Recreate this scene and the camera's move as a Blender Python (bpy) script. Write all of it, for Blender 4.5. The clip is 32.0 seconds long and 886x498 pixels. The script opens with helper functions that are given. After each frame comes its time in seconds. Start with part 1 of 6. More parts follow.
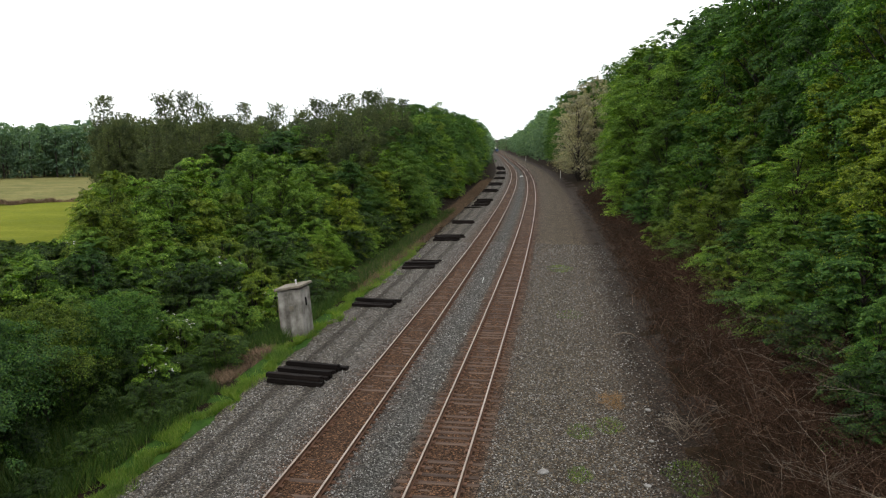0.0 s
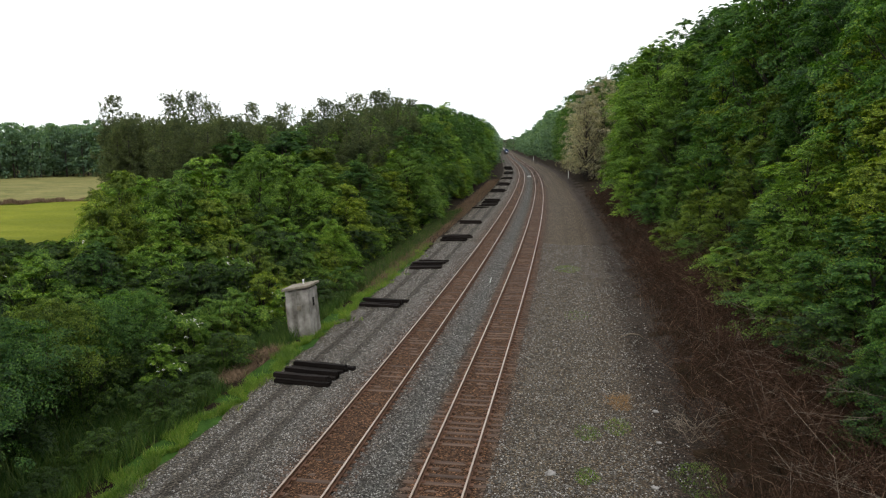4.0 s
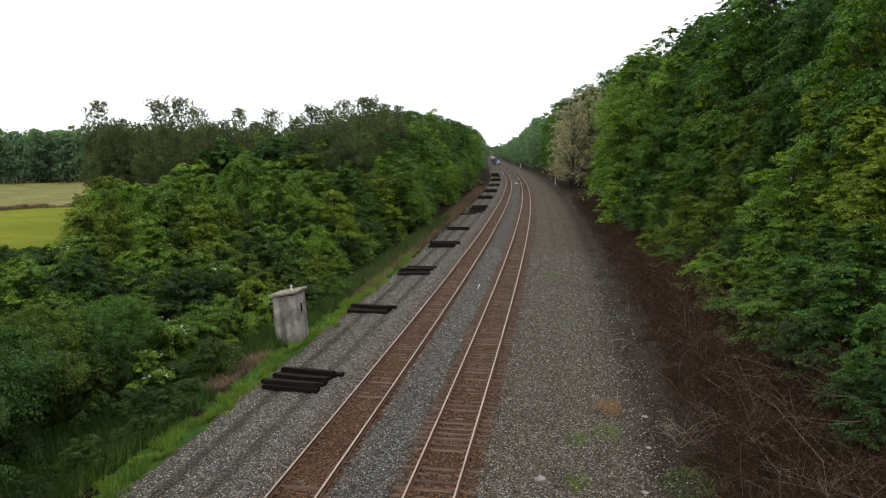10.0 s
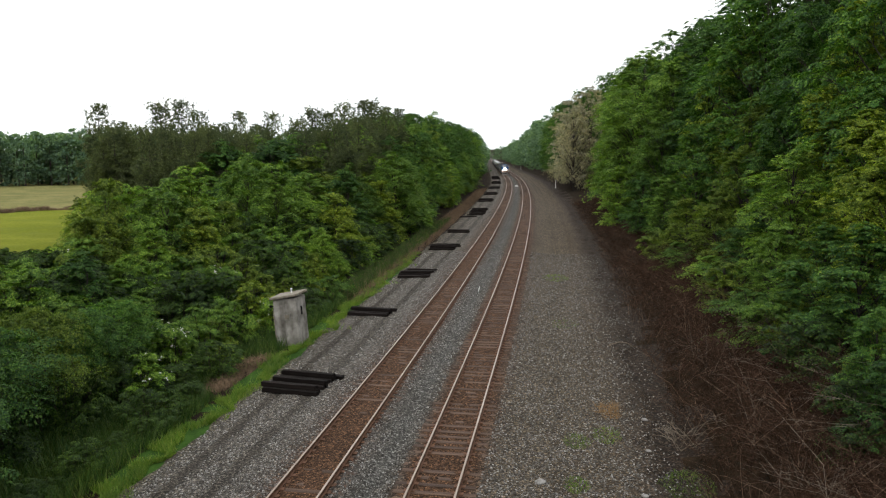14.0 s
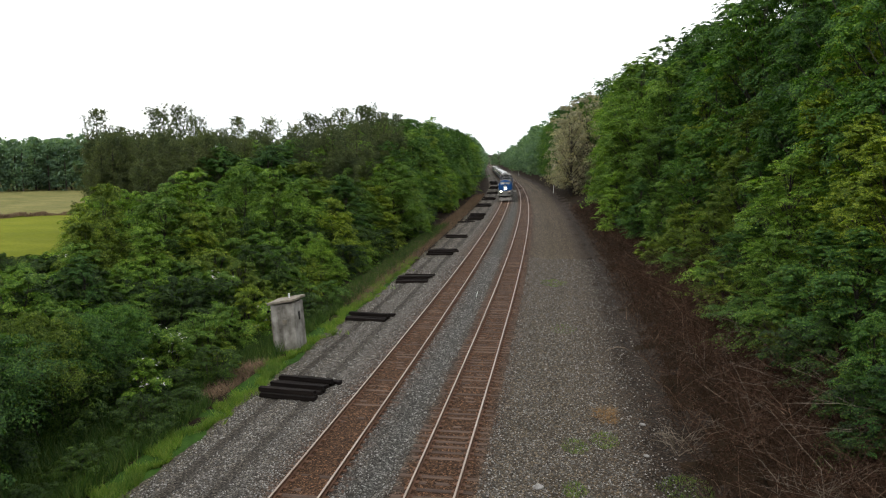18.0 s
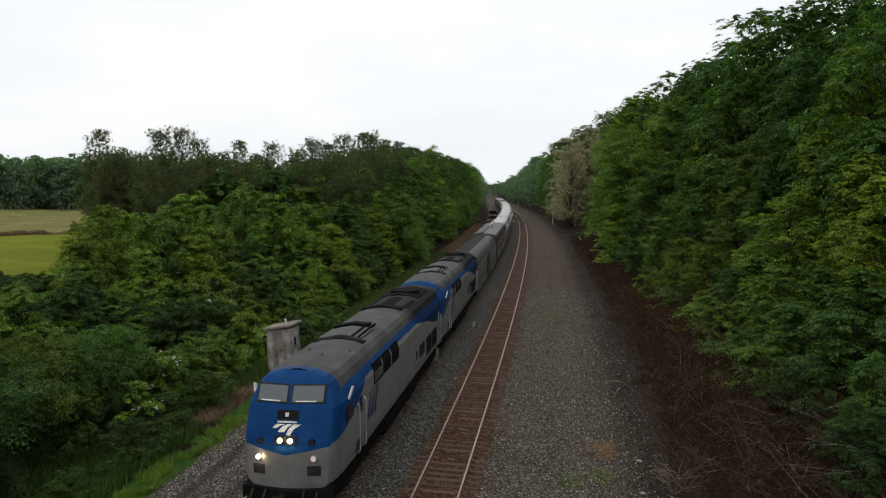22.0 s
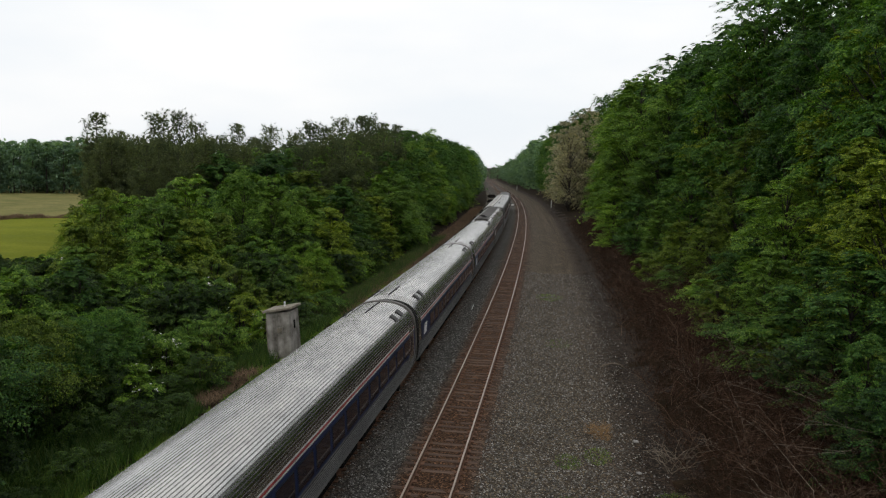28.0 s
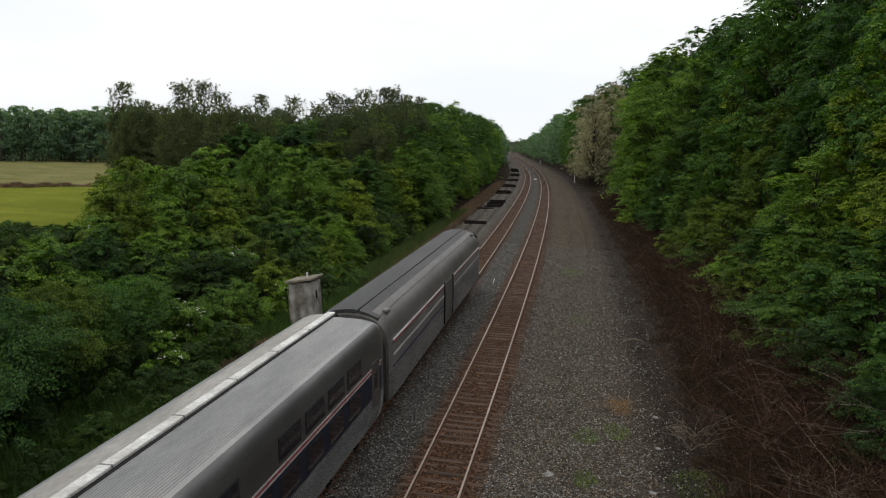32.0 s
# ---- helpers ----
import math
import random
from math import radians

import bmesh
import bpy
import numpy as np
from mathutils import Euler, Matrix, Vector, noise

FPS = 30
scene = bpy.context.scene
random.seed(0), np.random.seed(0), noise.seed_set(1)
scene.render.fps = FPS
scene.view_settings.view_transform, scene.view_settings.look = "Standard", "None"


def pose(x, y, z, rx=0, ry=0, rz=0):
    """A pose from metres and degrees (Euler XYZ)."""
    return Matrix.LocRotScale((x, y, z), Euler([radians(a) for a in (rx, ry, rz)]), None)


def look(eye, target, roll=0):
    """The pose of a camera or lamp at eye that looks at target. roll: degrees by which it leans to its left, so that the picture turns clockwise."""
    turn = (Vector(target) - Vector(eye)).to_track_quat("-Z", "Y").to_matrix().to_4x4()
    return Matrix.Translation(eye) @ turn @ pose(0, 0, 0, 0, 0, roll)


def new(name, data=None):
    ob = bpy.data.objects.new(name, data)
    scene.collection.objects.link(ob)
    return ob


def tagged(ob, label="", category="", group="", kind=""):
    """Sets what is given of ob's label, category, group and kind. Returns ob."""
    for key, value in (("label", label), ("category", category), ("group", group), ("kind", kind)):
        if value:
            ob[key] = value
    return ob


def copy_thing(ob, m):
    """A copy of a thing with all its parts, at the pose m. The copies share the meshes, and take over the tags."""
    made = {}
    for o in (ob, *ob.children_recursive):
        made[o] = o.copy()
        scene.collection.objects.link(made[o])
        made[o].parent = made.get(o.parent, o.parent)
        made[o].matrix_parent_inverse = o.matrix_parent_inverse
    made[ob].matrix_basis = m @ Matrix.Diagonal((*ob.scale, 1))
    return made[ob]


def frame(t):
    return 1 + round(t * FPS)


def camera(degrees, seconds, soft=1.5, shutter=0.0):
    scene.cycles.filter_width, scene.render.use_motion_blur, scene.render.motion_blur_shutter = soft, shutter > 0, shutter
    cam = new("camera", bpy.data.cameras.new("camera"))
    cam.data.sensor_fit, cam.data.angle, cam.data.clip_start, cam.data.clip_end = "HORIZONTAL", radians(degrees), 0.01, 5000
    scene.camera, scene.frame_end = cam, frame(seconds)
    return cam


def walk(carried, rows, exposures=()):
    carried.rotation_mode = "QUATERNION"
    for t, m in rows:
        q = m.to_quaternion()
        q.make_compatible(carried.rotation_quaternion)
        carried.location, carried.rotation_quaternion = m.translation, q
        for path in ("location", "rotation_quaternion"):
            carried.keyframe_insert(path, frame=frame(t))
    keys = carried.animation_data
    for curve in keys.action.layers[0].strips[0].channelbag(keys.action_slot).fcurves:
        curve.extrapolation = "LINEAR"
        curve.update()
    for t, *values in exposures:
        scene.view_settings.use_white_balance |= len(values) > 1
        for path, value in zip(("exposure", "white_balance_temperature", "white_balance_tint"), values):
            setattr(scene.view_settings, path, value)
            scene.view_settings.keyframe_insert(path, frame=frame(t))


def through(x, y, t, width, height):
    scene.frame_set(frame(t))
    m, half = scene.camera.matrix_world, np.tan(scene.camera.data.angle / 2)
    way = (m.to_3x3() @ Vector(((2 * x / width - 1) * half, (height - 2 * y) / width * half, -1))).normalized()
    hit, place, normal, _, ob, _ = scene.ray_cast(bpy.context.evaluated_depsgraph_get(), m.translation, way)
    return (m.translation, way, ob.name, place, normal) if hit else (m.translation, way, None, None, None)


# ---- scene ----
cam = camera(61.5, 32.0, 1.2)
PATH = [
    (0, (-0.001, -0.006, 10.453), (-0.001, 1.972, 10.154), -0.4),
    (0.5, (0.016, 0.008, 10.468), (0.015, 1.985, 10.162), -0.4),
    (1, (-0.001, -0.007, 10.453), (-0.003, 1.97, 10.152), -0.4),
    (1.5, (-0.012, -0.033, 10.444), (-0.017, 1.946, 10.156), -0.7),
    (2, (0.021, -0.002, 10.496), (0.004, 1.97, 10.163), -0.5),
    (2.5, (0.003, 0.023, 10.472), (-0.01, 1.999, 10.165), -0.4),
    (3, (0.0, 0.014, 10.444), (-0.019, 1.992, 10.148), -0.4),
    (3.5, (0.009, 0.031, 10.483), (-0.01, 2.009, 10.185), -0.4),
    (5.5, (-0.045, 0.008, 10.418), (-0.069, 1.985, 10.118), -0.1),
    (6, (-0.066, 0.081, 10.463), (-0.085, 2.06, 10.173), 0.0),
    (6.5, (-0.04, 0.053, 10.423), (-0.061, 2.033, 10.145), -0.1),
    (7, (-0.083, 0.041, 10.401), (-0.106, 2.023, 10.137), -0.1),
    (7.5, (-0.052, 0.013, 10.38), (-0.039, 1.991, 10.088), -0.1),
    (8, (-0.052, 0.015, 10.386), (-0.032, 1.993, 10.09), -0.2),
    (8.5, (-0.071, 0.025, 10.396), (-0.057, 2.004, 10.109), -0.2),
    (9, (-0.062, 0.003, 10.391), (-0.046, 1.982, 10.102), -0.3),
    (9.5, (-0.059, 0.017, 10.413), (-0.041, 1.996, 10.126), -0.2),
    (10, (-0.091, 0.059, 10.407), (-0.076, 2.039, 10.126), -0.2),
    (10.5, (-0.085, 0.062, 10.397), (-0.076, 2.043, 10.117), -0.3),
    (11, (-0.055, 0.059, 10.38), (-0.054, 2.039, 10.097), -0.2),
    (11.5, (-0.046, 0.042, 10.36), (-0.045, 2.024, 10.093), -0.5),
    (12, (-0.054, 0.068, 10.4), (-0.045, 2.051, 10.138), -0.2),
    (12.5, (-0.052, 0.05, 10.425), (-0.043, 2.031, 10.151), -0.2),
    (13, (-0.047, 0.04, 10.418), (-0.033, 2.021, 10.147), -0.2),
    (13.5, (-0.058, 0.045, 10.425), (-0.041, 2.027, 10.155), -0.2),
    (14, (-0.074, 0.048, 10.416), (-0.06, 2.029, 10.142), -0.2),
    (14.5, (-0.051, 0.062, 10.405), (-0.037, 2.043, 10.131), -0.2),
    (16.5, (-0.036, 0.05, 10.403), (-0.024, 2.032, 10.134), -0.3),
    (17, (-0.036, 0.059, 10.406), (-0.021, 2.042, 10.144), -0.3),
    (17.5, (-0.058, 0.069, 10.418), (-0.042, 2.053, 10.162), -0.1),
    (18, (-0.057, 0.039, 10.402), (-0.038, 2.022, 10.142), -0.2),
    (18.5, (-0.062, 0.029, 10.408), (-0.047, 2.012, 10.148), -0.2),
    (19, (-0.059, 0.066, 10.442), (-0.044, 2.05, 10.191), -0.1),
    (19.5, (-0.013, 0.106, 10.493), (0.024, 2.09, 10.247), 0.9),
    (20, (-0.058, 0.125, 10.501), (-0.019, 2.114, 10.299), 1.2),
    (20.5, (-0.065, 0.082, 10.447), (-0.024, 2.071, 10.241), 0.8),
    (21, (-0.124, 0.166, 10.49), (-0.102, 2.158, 10.311), 0.8),
    (21.5, (-0.072, 0.128, 10.455), (-0.041, 2.119, 10.264), 0.9),
    (22, (-0.079, 0.093, 10.449), (-0.056, 2.085, 10.264), 1.2),
    (22.5, (-0.066, 0.072, 10.447), (-0.045, 2.063, 10.255), 1.2),
    (23, (-0.079, 0.06, 10.433), (-0.058, 2.05, 10.236), 1.3),
    (23.5, (-0.088, 0.074, 10.435), (-0.062, 2.065, 10.247), 1.4),
    (24, (-0.094, 0.076, 10.423), (-0.063, 2.066, 10.227), 1.4),
    (24.5, (-0.081, 0.091, 10.404), (-0.05, 2.082, 10.215), 1.3),
    (26.5, (-0.058, 0.082, 10.409), (-0.031, 2.073, 10.216), 1.5),
    (27, (-0.077, 0.05, 10.401), (-0.052, 2.038, 10.182), 1.2),
    (27.5, (-0.078, 0.007, 10.402), (-0.06, 1.991, 10.155), 1.2),
    (28, (-0.085, 0.002, 10.41), (-0.057, 1.989, 10.182), 1.2),
    (28.5, (-0.062, 0.026, 10.41), (-0.037, 2.012, 10.173), 1.1),
    (29, (-0.036, 0.06, 10.415), (-0.014, 2.047, 10.185), 1.1),
    (29.5, (-0.047, 0.079, 10.415), (-0.03, 2.066, 10.187), 1.1),
    (30, (-0.055, 0.052, 10.414), (-0.033, 2.039, 10.188), 1.3),
    (30.5, (-0.07, 0.047, 10.412), (-0.053, 2.034, 10.181), 1.2),
    (31, (-0.057, 0.045, 10.401), (-0.035, 2.03, 10.162), 0.7),
    (31.5, (-0.071, 0.023, 10.381), (-0.065, 2.005, 10.112), 1.4),
    (32, (-0.105, 0.027, 10.386), (-0.133, 2.004, 10.086), 1.8),
]
walk(cam, [(t, look(eye, target, roll)) for t, eye, target, roll in PATH],
     [(0, -0.1), (19, -0.1), (20, -0.25), (21, -0.48), (22, -0.75), (30, -0.76), (32, -0.7)])

# ---- the line of the railway: s metres along it, u metres to its right, from a point under the camera ----
TURN = [(-800, 0.00029), (0, 0.00029), (60, 0.00039), (110, 0.00039), (160, 0.00035), (210, 0.00035), (260, 0.00044), (320, 0.0), (4000, 0.0)]
FALL = [(-800, 0.0), (120, 0.0), (200, -0.58), (300, -1.47), (450, -3.09), (650, -5.49), (900, -8.6), (1300, -10.5), (4000, -10.5)]
S0 = -800
S_TAB = np.arange(S0, 4000, 1.0)
K_TAB = np.interp(S_TAB, [a for a, b in TURN], [b for a, b in TURN])
TH_TAB = np.concatenate([[0.0], np.cumsum((K_TAB[1:] + K_TAB[:-1]) / 2)])
TH_TAB += -0.17112 - TH_TAB[-S0]
MID = (TH_TAB[1:] + TH_TAB[:-1]) / 2
X_TAB = np.concatenate([[0.0], np.cumsum(-np.sin(MID))])
Y_TAB = np.concatenate([[0.0], np.cumsum(np.cos(MID))])
X_TAB -= X_TAB[-S0]
Y_TAB -= Y_TAB[-S0]
Z_TAB = np.convolve(np.pad(np.interp(S_TAB, [a for a, b in FALL], [b for a, b in FALL]), 30, "edge"), np.ones(61) / 61, "valid")
U1, U2 = -7.947, -3.888          # centre lines of the two tracks
GAUGE = 0.7525                   # centre of a rail head from the centre line


def line(s):
    """Place, heading (radians) and height of the line at s."""
    return (np.interp(s, S_TAB, X_TAB), np.interp(s, S_TAB, Y_TAB), np.interp(s, S_TAB, TH_TAB), np.interp(s, S_TAB, Z_TAB))


def spot(s, u, z=0.0):
    """World coordinates (arrays or numbers) of a place by s, u and height over the rails."""
    x, y, th, zz = line(s)
    near = np.clip(u, -300, 300)
    far = u - near
    return np.stack(np.broadcast_arrays(x + near * np.cos(th) + far * 0.995, y + near * np.sin(th) - far * 0.1, zz + z), -1)


def on_line(s, u, z=0.0, rz=0.0):
    """A pose at s, u with its y along the line."""
    x, y, zz = (float(v) for v in spot(s, u, z))
    slope = math.degrees(math.atan(float(line(s + 6)[3] - line(s - 6)[3]) / 12))
    return pose(x, y, zz, slope, 0, math.degrees(float(line(s)[2]))) @ pose(0, 0, 0, 0, 0, rz)


# ---- sky and light ----
SUN_TILT, SUN_TURN = 48.0, 215.0
world = bpy.data.worlds.new("overcast_sky")
scene.world = world
world.use_nodes = True
wn, wl = world.node_tree.nodes, world.node_tree.links
back = wn["Background"]
back.inputs["Strength"].default_value = 0.1
sky = wn.new("ShaderNodeTexSky")
sky.sky_type, sky.sun_disc = "NISHITA", False
sky.sun_elevation, sky.sun_rotation = radians(SUN_TILT), radians(SUN_TURN)
sky.air_density, sky.dust_density = 1.2, 3.0
coord = wn.new("ShaderNodeTexCoord")
stretch = wn.new("ShaderNodeMapping")
stretch.inputs["Scale"].default_value = (1.0, 1.0, 3.2)
wl.new(coord.outputs["Generated"], stretch.inputs["Vector"])
puff = wn.new("ShaderNodeTexNoise")
puff.inputs["Scale"].default_value, puff.inputs["Detail"].default_value, puff.inputs["Roughness"].default_value = 2.1, 5.0, 0.5
wl.new(stretch.outputs["Vector"], puff.inputs["Vector"])
deck = wn.new("ShaderNodeValToRGB")
deck.color_ramp.elements[0].position, deck.color_ramp.elements[0].color = 0.36, (0.88, 0.92, 0.96, 1)
deck.color_ramp.elements[1].position, deck.color_ramp.elements[1].color = 0.60, (1.0, 1.0, 1.0, 1)
wl.new(puff.outputs["Fac"], deck.inputs["Fac"])
bright = wn.new("ShaderNodeVectorMath")
bright.operation = "SCALE"
wl.new(deck.outputs["Color"], bright.inputs[0])
lift = wn.new("ShaderNodeSeparateXYZ")
wl.new(coord.outputs["Generated"], lift.inputs["Vector"])
dome = wn.new("ShaderNodeMapRange")
dome.inputs["From Min"].default_value, dome.inputs["From Max"].default_value = 0.15, 1.0
dome.inputs["To Min"].default_value, dome.inputs["To Max"].default_value = 18.2, 21.0
wl.new(lift.outputs["Z"], dome.inputs["Value"])
wl.new(dome.outputs["Result"], bright.inputs["Scale"])
cover = wn.new("ShaderNodeMix")
cover.data_type = "RGBA"
cover.inputs["Factor"].default_value = 0.92
wl.new(sky.outputs["Color"], cover.inputs["A"])
wl.new(bright.outputs["Vector"], cover.inputs["B"])
wl.new(cover.outputs["Result"], back.inputs["Color"])
sun = new("sun", bpy.data.lights.new("sun", "SUN"))
sun.data.energy, sun.data.angle, sun.data.color = 0.7, radians(25), (1.0, 0.96, 0.9)
sun.matrix_world = pose(0, 0, 60, 90 - SUN_TILT, 0, 180 - SUN_TURN)


# ---- materials ----
def shader(name, rough=0.8, metal=0.0, spec=0.3):
    m = bpy.data.materials.new(name)
    m.use_nodes = True
    nt = m.node_tree
    b = nt.nodes["Principled BSDF"]
    b.inputs["Roughness"].default_value, b.inputs["Metallic"].default_value = rough, metal
    b.inputs["Specular IOR Level"].default_value = spec
    return m, nt, b


def grain(nt, scale, stops, detail=4.0, rough=0.6, squeeze=(1, 1, 1), coords="Object", distort=0.0):
    """A noise through a colour ramp: stops are (place, colour)."""
    tc, mp = nt.nodes.new("ShaderNodeTexCoord"), nt.nodes.new("ShaderNodeMapping")
    mp.inputs["Scale"].default_value = squeeze
    nt.links.new(tc.outputs[coords], mp.inputs["Vector"])
    tex = nt.nodes.new("ShaderNodeTexNoise")
    tex.inputs["Scale"].default_value, tex.inputs["Detail"].default_value = scale, detail
    tex.inputs["Roughness"].default_value, tex.inputs["Distortion"].default_value = rough, distort
    nt.links.new(mp.outputs["Vector"], tex.inputs["Vector"])
    return ramp(nt, tex.outputs["Fac"], stops), tex.outputs["Fac"]


def ramp(nt, value, stops):
    r = nt.nodes.new("ShaderNodeValToRGB")
    e = r.color_ramp.elements
    while len(e) < len(stops):
        e.new(0.5)
    for el, (p, c) in zip(e, stops):
        el.position, el.color = p, (*c, 1) if len(c) == 3 else c
    nt.links.new(value, r.inputs["Fac"])
    return r.outputs["Color"]


def blend(nt, a, b, fac, how="MIX"):
    x = nt.nodes.new("ShaderNodeMix")
    x.data_type, x.blend_type = "RGBA", how
    for sock, v in (("Factor", fac), ("A", a), ("B", b)):
        if isinstance(v, (int, float)):
            x.inputs[sock].default_value = v
        elif isinstance(v, tuple):
            x.inputs[sock].default_value = (*v, 1)
        else:
            nt.links.new(v, x.inputs[sock])
    return x.outputs["Result"]


def relief(nt, b, height, strength=0.4, distance=0.02):
    bump = nt.nodes.new("ShaderNodeBump")
    bump.inputs["Strength"].default_value, bump.inputs["Distance"].default_value = strength, distance
    nt.links.new(height, bump.inputs["Height"])
    nt.links.new(bump.outputs["Normal"], b.inputs["Normal"])


def rand(nt, what="object"):
    if what == "object":
        return nt.nodes.new("ShaderNodeObjectInfo").outputs["Random"]
    return nt.nodes.new("ShaderNodeNewGeometry").outputs["Random Per Island"]


def mixed(name, dark, light, scale=3.0, fine=40.0, rough=0.8, metal=0.0, spec=0.3, bump=0.3, depth=0.01, squeeze=(1, 1, 1), vary=0.0):
    """A plain weathered surface: two tones at two scales and a fine relief."""
    m, nt, b = shader(name, rough, metal, spec)
    big, _ = grain(nt, scale, [(0.3, dark), (0.7, light)], squeeze=squeeze)
    small, f = grain(nt, fine, [(0.25, (0.7, 0.7, 0.7)), (0.75, (1.15, 1.15, 1.15))], squeeze=squeeze)
    c = blend(nt, big, small, 1.0, "MULTIPLY")
    if vary:
        c = blend(nt, c, ramp(nt, rand(nt), [(0, (1 - vary,) * 3), (1, (1 + vary,) * 3)]), 1.0, "MULTIPLY")
    nt.links.new(c, b.inputs["Base Color"])
    if bump:
        relief(nt, b, f, bump, depth)
    return m


def leafy(name, dark, light, tip, through=0.42, spread=0.6):
    """Leaves: tone by tree and by leaf, some light through the blade."""
    m, nt, b = shader(name, 0.6, 0.0, 0.18)
    by_leaf = ramp(nt, rand(nt, "island"), [(0.0, dark), (0.5, light), (0.92, tip)])
    by_tree = ramp(nt, rand(nt), [(0.0, (1 - spread * 0.6, 1 - spread * 0.5, 1 - spread * 0.35)), (0.5, (1, 1, 1)), (1.0, (1 + spread * 0.45, 1 + spread * 0.4, 1 - spread * 0.1))])
    patch, _ = grain(nt, 0.45, [(0.3, (0.62, 0.68, 0.7)), (0.7, (1.3, 1.24, 1.0))], detail=3.0)
    c = blend(nt, blend(nt, by_leaf, by_tree, 1.0, "MULTIPLY"), patch, 1.0, "MULTIPLY")
    nt.links.new(c, b.inputs["Base Color"])
    tr = nt.nodes.new("ShaderNodeBsdfTranslucent")
    nt.links.new(blend(nt, c, (1.3, 1.4, 0.5), 1.0, "MULTIPLY"), tr.inputs["Color"])
    mx = nt.nodes.new("ShaderNodeMixShader")
    mx.inputs["Fac"].default_value = through
    nt.links.new(b.outputs["BSDF"], mx.inputs[1])
    nt.links.new(tr.outputs["BSDF"], mx.inputs[2])
    nt.links.new(mx.outputs["Shader"], nt.nodes["Material Output"].inputs["Surface"])
    return m


def gravel(name, tones, tint, stone=19.0):
    """Crushed stone: each stone its own tone by a cell pattern, darker gaps, patches of dust."""
    m, nt, b = shader(name, 0.9, 0.0, 0.12)
    tc = nt.nodes.new("ShaderNodeTexCoord")
    cell = nt.nodes.new("ShaderNodeTexVoronoi")
    cell.inputs["Scale"].default_value = stone
    nt.links.new(tc.outputs["Object"], cell.inputs["Vector"])
    sep = nt.nodes.new("ShaderNodeSeparateColor")
    nt.links.new(cell.outputs["Color"], sep.inputs["Color"])
    c = ramp(nt, sep.outputs["Red"], tones)
    gap = ramp(nt, cell.outputs["Distance"], [(0.25, (1, 1, 1)), (0.8, (0.5, 0.5, 0.5))])
    c = blend(nt, c, gap, 1.0, "MULTIPLY")
    big, _ = grain(nt, 0.35, [(0.3, tint[0]), (0.7, tint[1])], detail=5.0)
    mid, _ = grain(nt, 2.2, [(0.3, (0.82, 0.82, 0.82)), (0.7, (1.12, 1.12, 1.12))], detail=5.0)
    c = blend(nt, blend(nt, c, big, 1.0, "MULTIPLY"), mid, 1.0, "MULTIPLY")
    nt.links.new(c, b.inputs["Base Color"])
    relief(nt, b, gap, 0.9, 0.03)
    return m


def across(nt, wobble=0.26):
    """Metres to the right of the line, stored on the made ground, with an uneven edge."""
    at = nt.nodes.new("ShaderNodeAttribute")
    at.attribute_name = "across"
    _, n1 = grain(nt, 1.3, [(0, (0, 0, 0)), (1, (1, 1, 1))], detail=6)
    mul = nt.nodes.new("ShaderNodeMath")
    mul.operation = "MULTIPLY_ADD"
    nt.links.new(n1, mul.inputs[0])
    mul.inputs[1].default_value, mul.inputs[2].default_value = wobble * 4, -wobble * 2
    add = nt.nodes.new("ShaderNodeMath")
    add.operation = "ADD"
    nt.links.new(at.outputs["Fac"], add.inputs[0])
    nt.links.new(mul.outputs[0], add.inputs[1])
    return add.outputs[0]


def by_across(nt, value, stops):
    lo, hi = stops[0][0], stops[-1][0]
    r = nt.nodes.new("ShaderNodeMapRange")
    r.inputs["From Min"].default_value, r.inputs["From Max"].default_value = lo, hi
    nt.links.new(value, r.inputs["Value"])
    return ramp(nt, r.outputs["Result"], [((u - lo) / (hi - lo), c) for u, c in stops])


RUST = (0.4, 0.235, 0.145)
BED_TINT = [(-15, (0.3, 0.3, 0.22)), (-13.6, (0.42, 0.41, 0.34)), (-12.9, (0.56, 0.55, 0.53)), (-10.2, (0.62, 0.62, 0.62)), (-9.35, (0.5, 0.44, 0.41)), (-8.85, (0.42, 0.3, 0.24)),
            (-8.7, RUST), (-7.2, RUST), (-7.0, (0.46, 0.39, 0.36)), (-6.5, (0.44, 0.45, 0.46)), (-5.9, (0.44, 0.48, 0.51)), (-5.4, (0.42, 0.42, 0.41)), (-5.1, (0.4, 0.31, 0.26)),
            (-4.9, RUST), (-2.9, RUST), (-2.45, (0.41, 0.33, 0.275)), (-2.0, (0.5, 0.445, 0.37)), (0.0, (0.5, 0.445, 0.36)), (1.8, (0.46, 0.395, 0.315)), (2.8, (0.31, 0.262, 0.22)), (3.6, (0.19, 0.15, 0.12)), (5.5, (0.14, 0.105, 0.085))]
RUTS = [(-13.4, (1, 1, 1)), (-12.75, (1, 1, 1)), (-12.5, (0.5, 0.49, 0.48)), (-12.25, (0.54, 0.53, 0.52)), (-11.9, (1, 1, 1)), (-11.2, (1, 1, 1)), (-10.95, (0.52, 0.51, 0.5)), (-10.65, (0.58, 0.57, 0.56)), (-10.3, (1, 1, 1)),
        (-0.6, (1, 1, 1)), (-0.2, (0.82, 0.8, 0.78)), (0.2, (1, 1, 1)), (1.2, (1, 1, 1)), (1.5, (0.8, 0.78, 0.75)), (1.9, (1, 1, 1))]


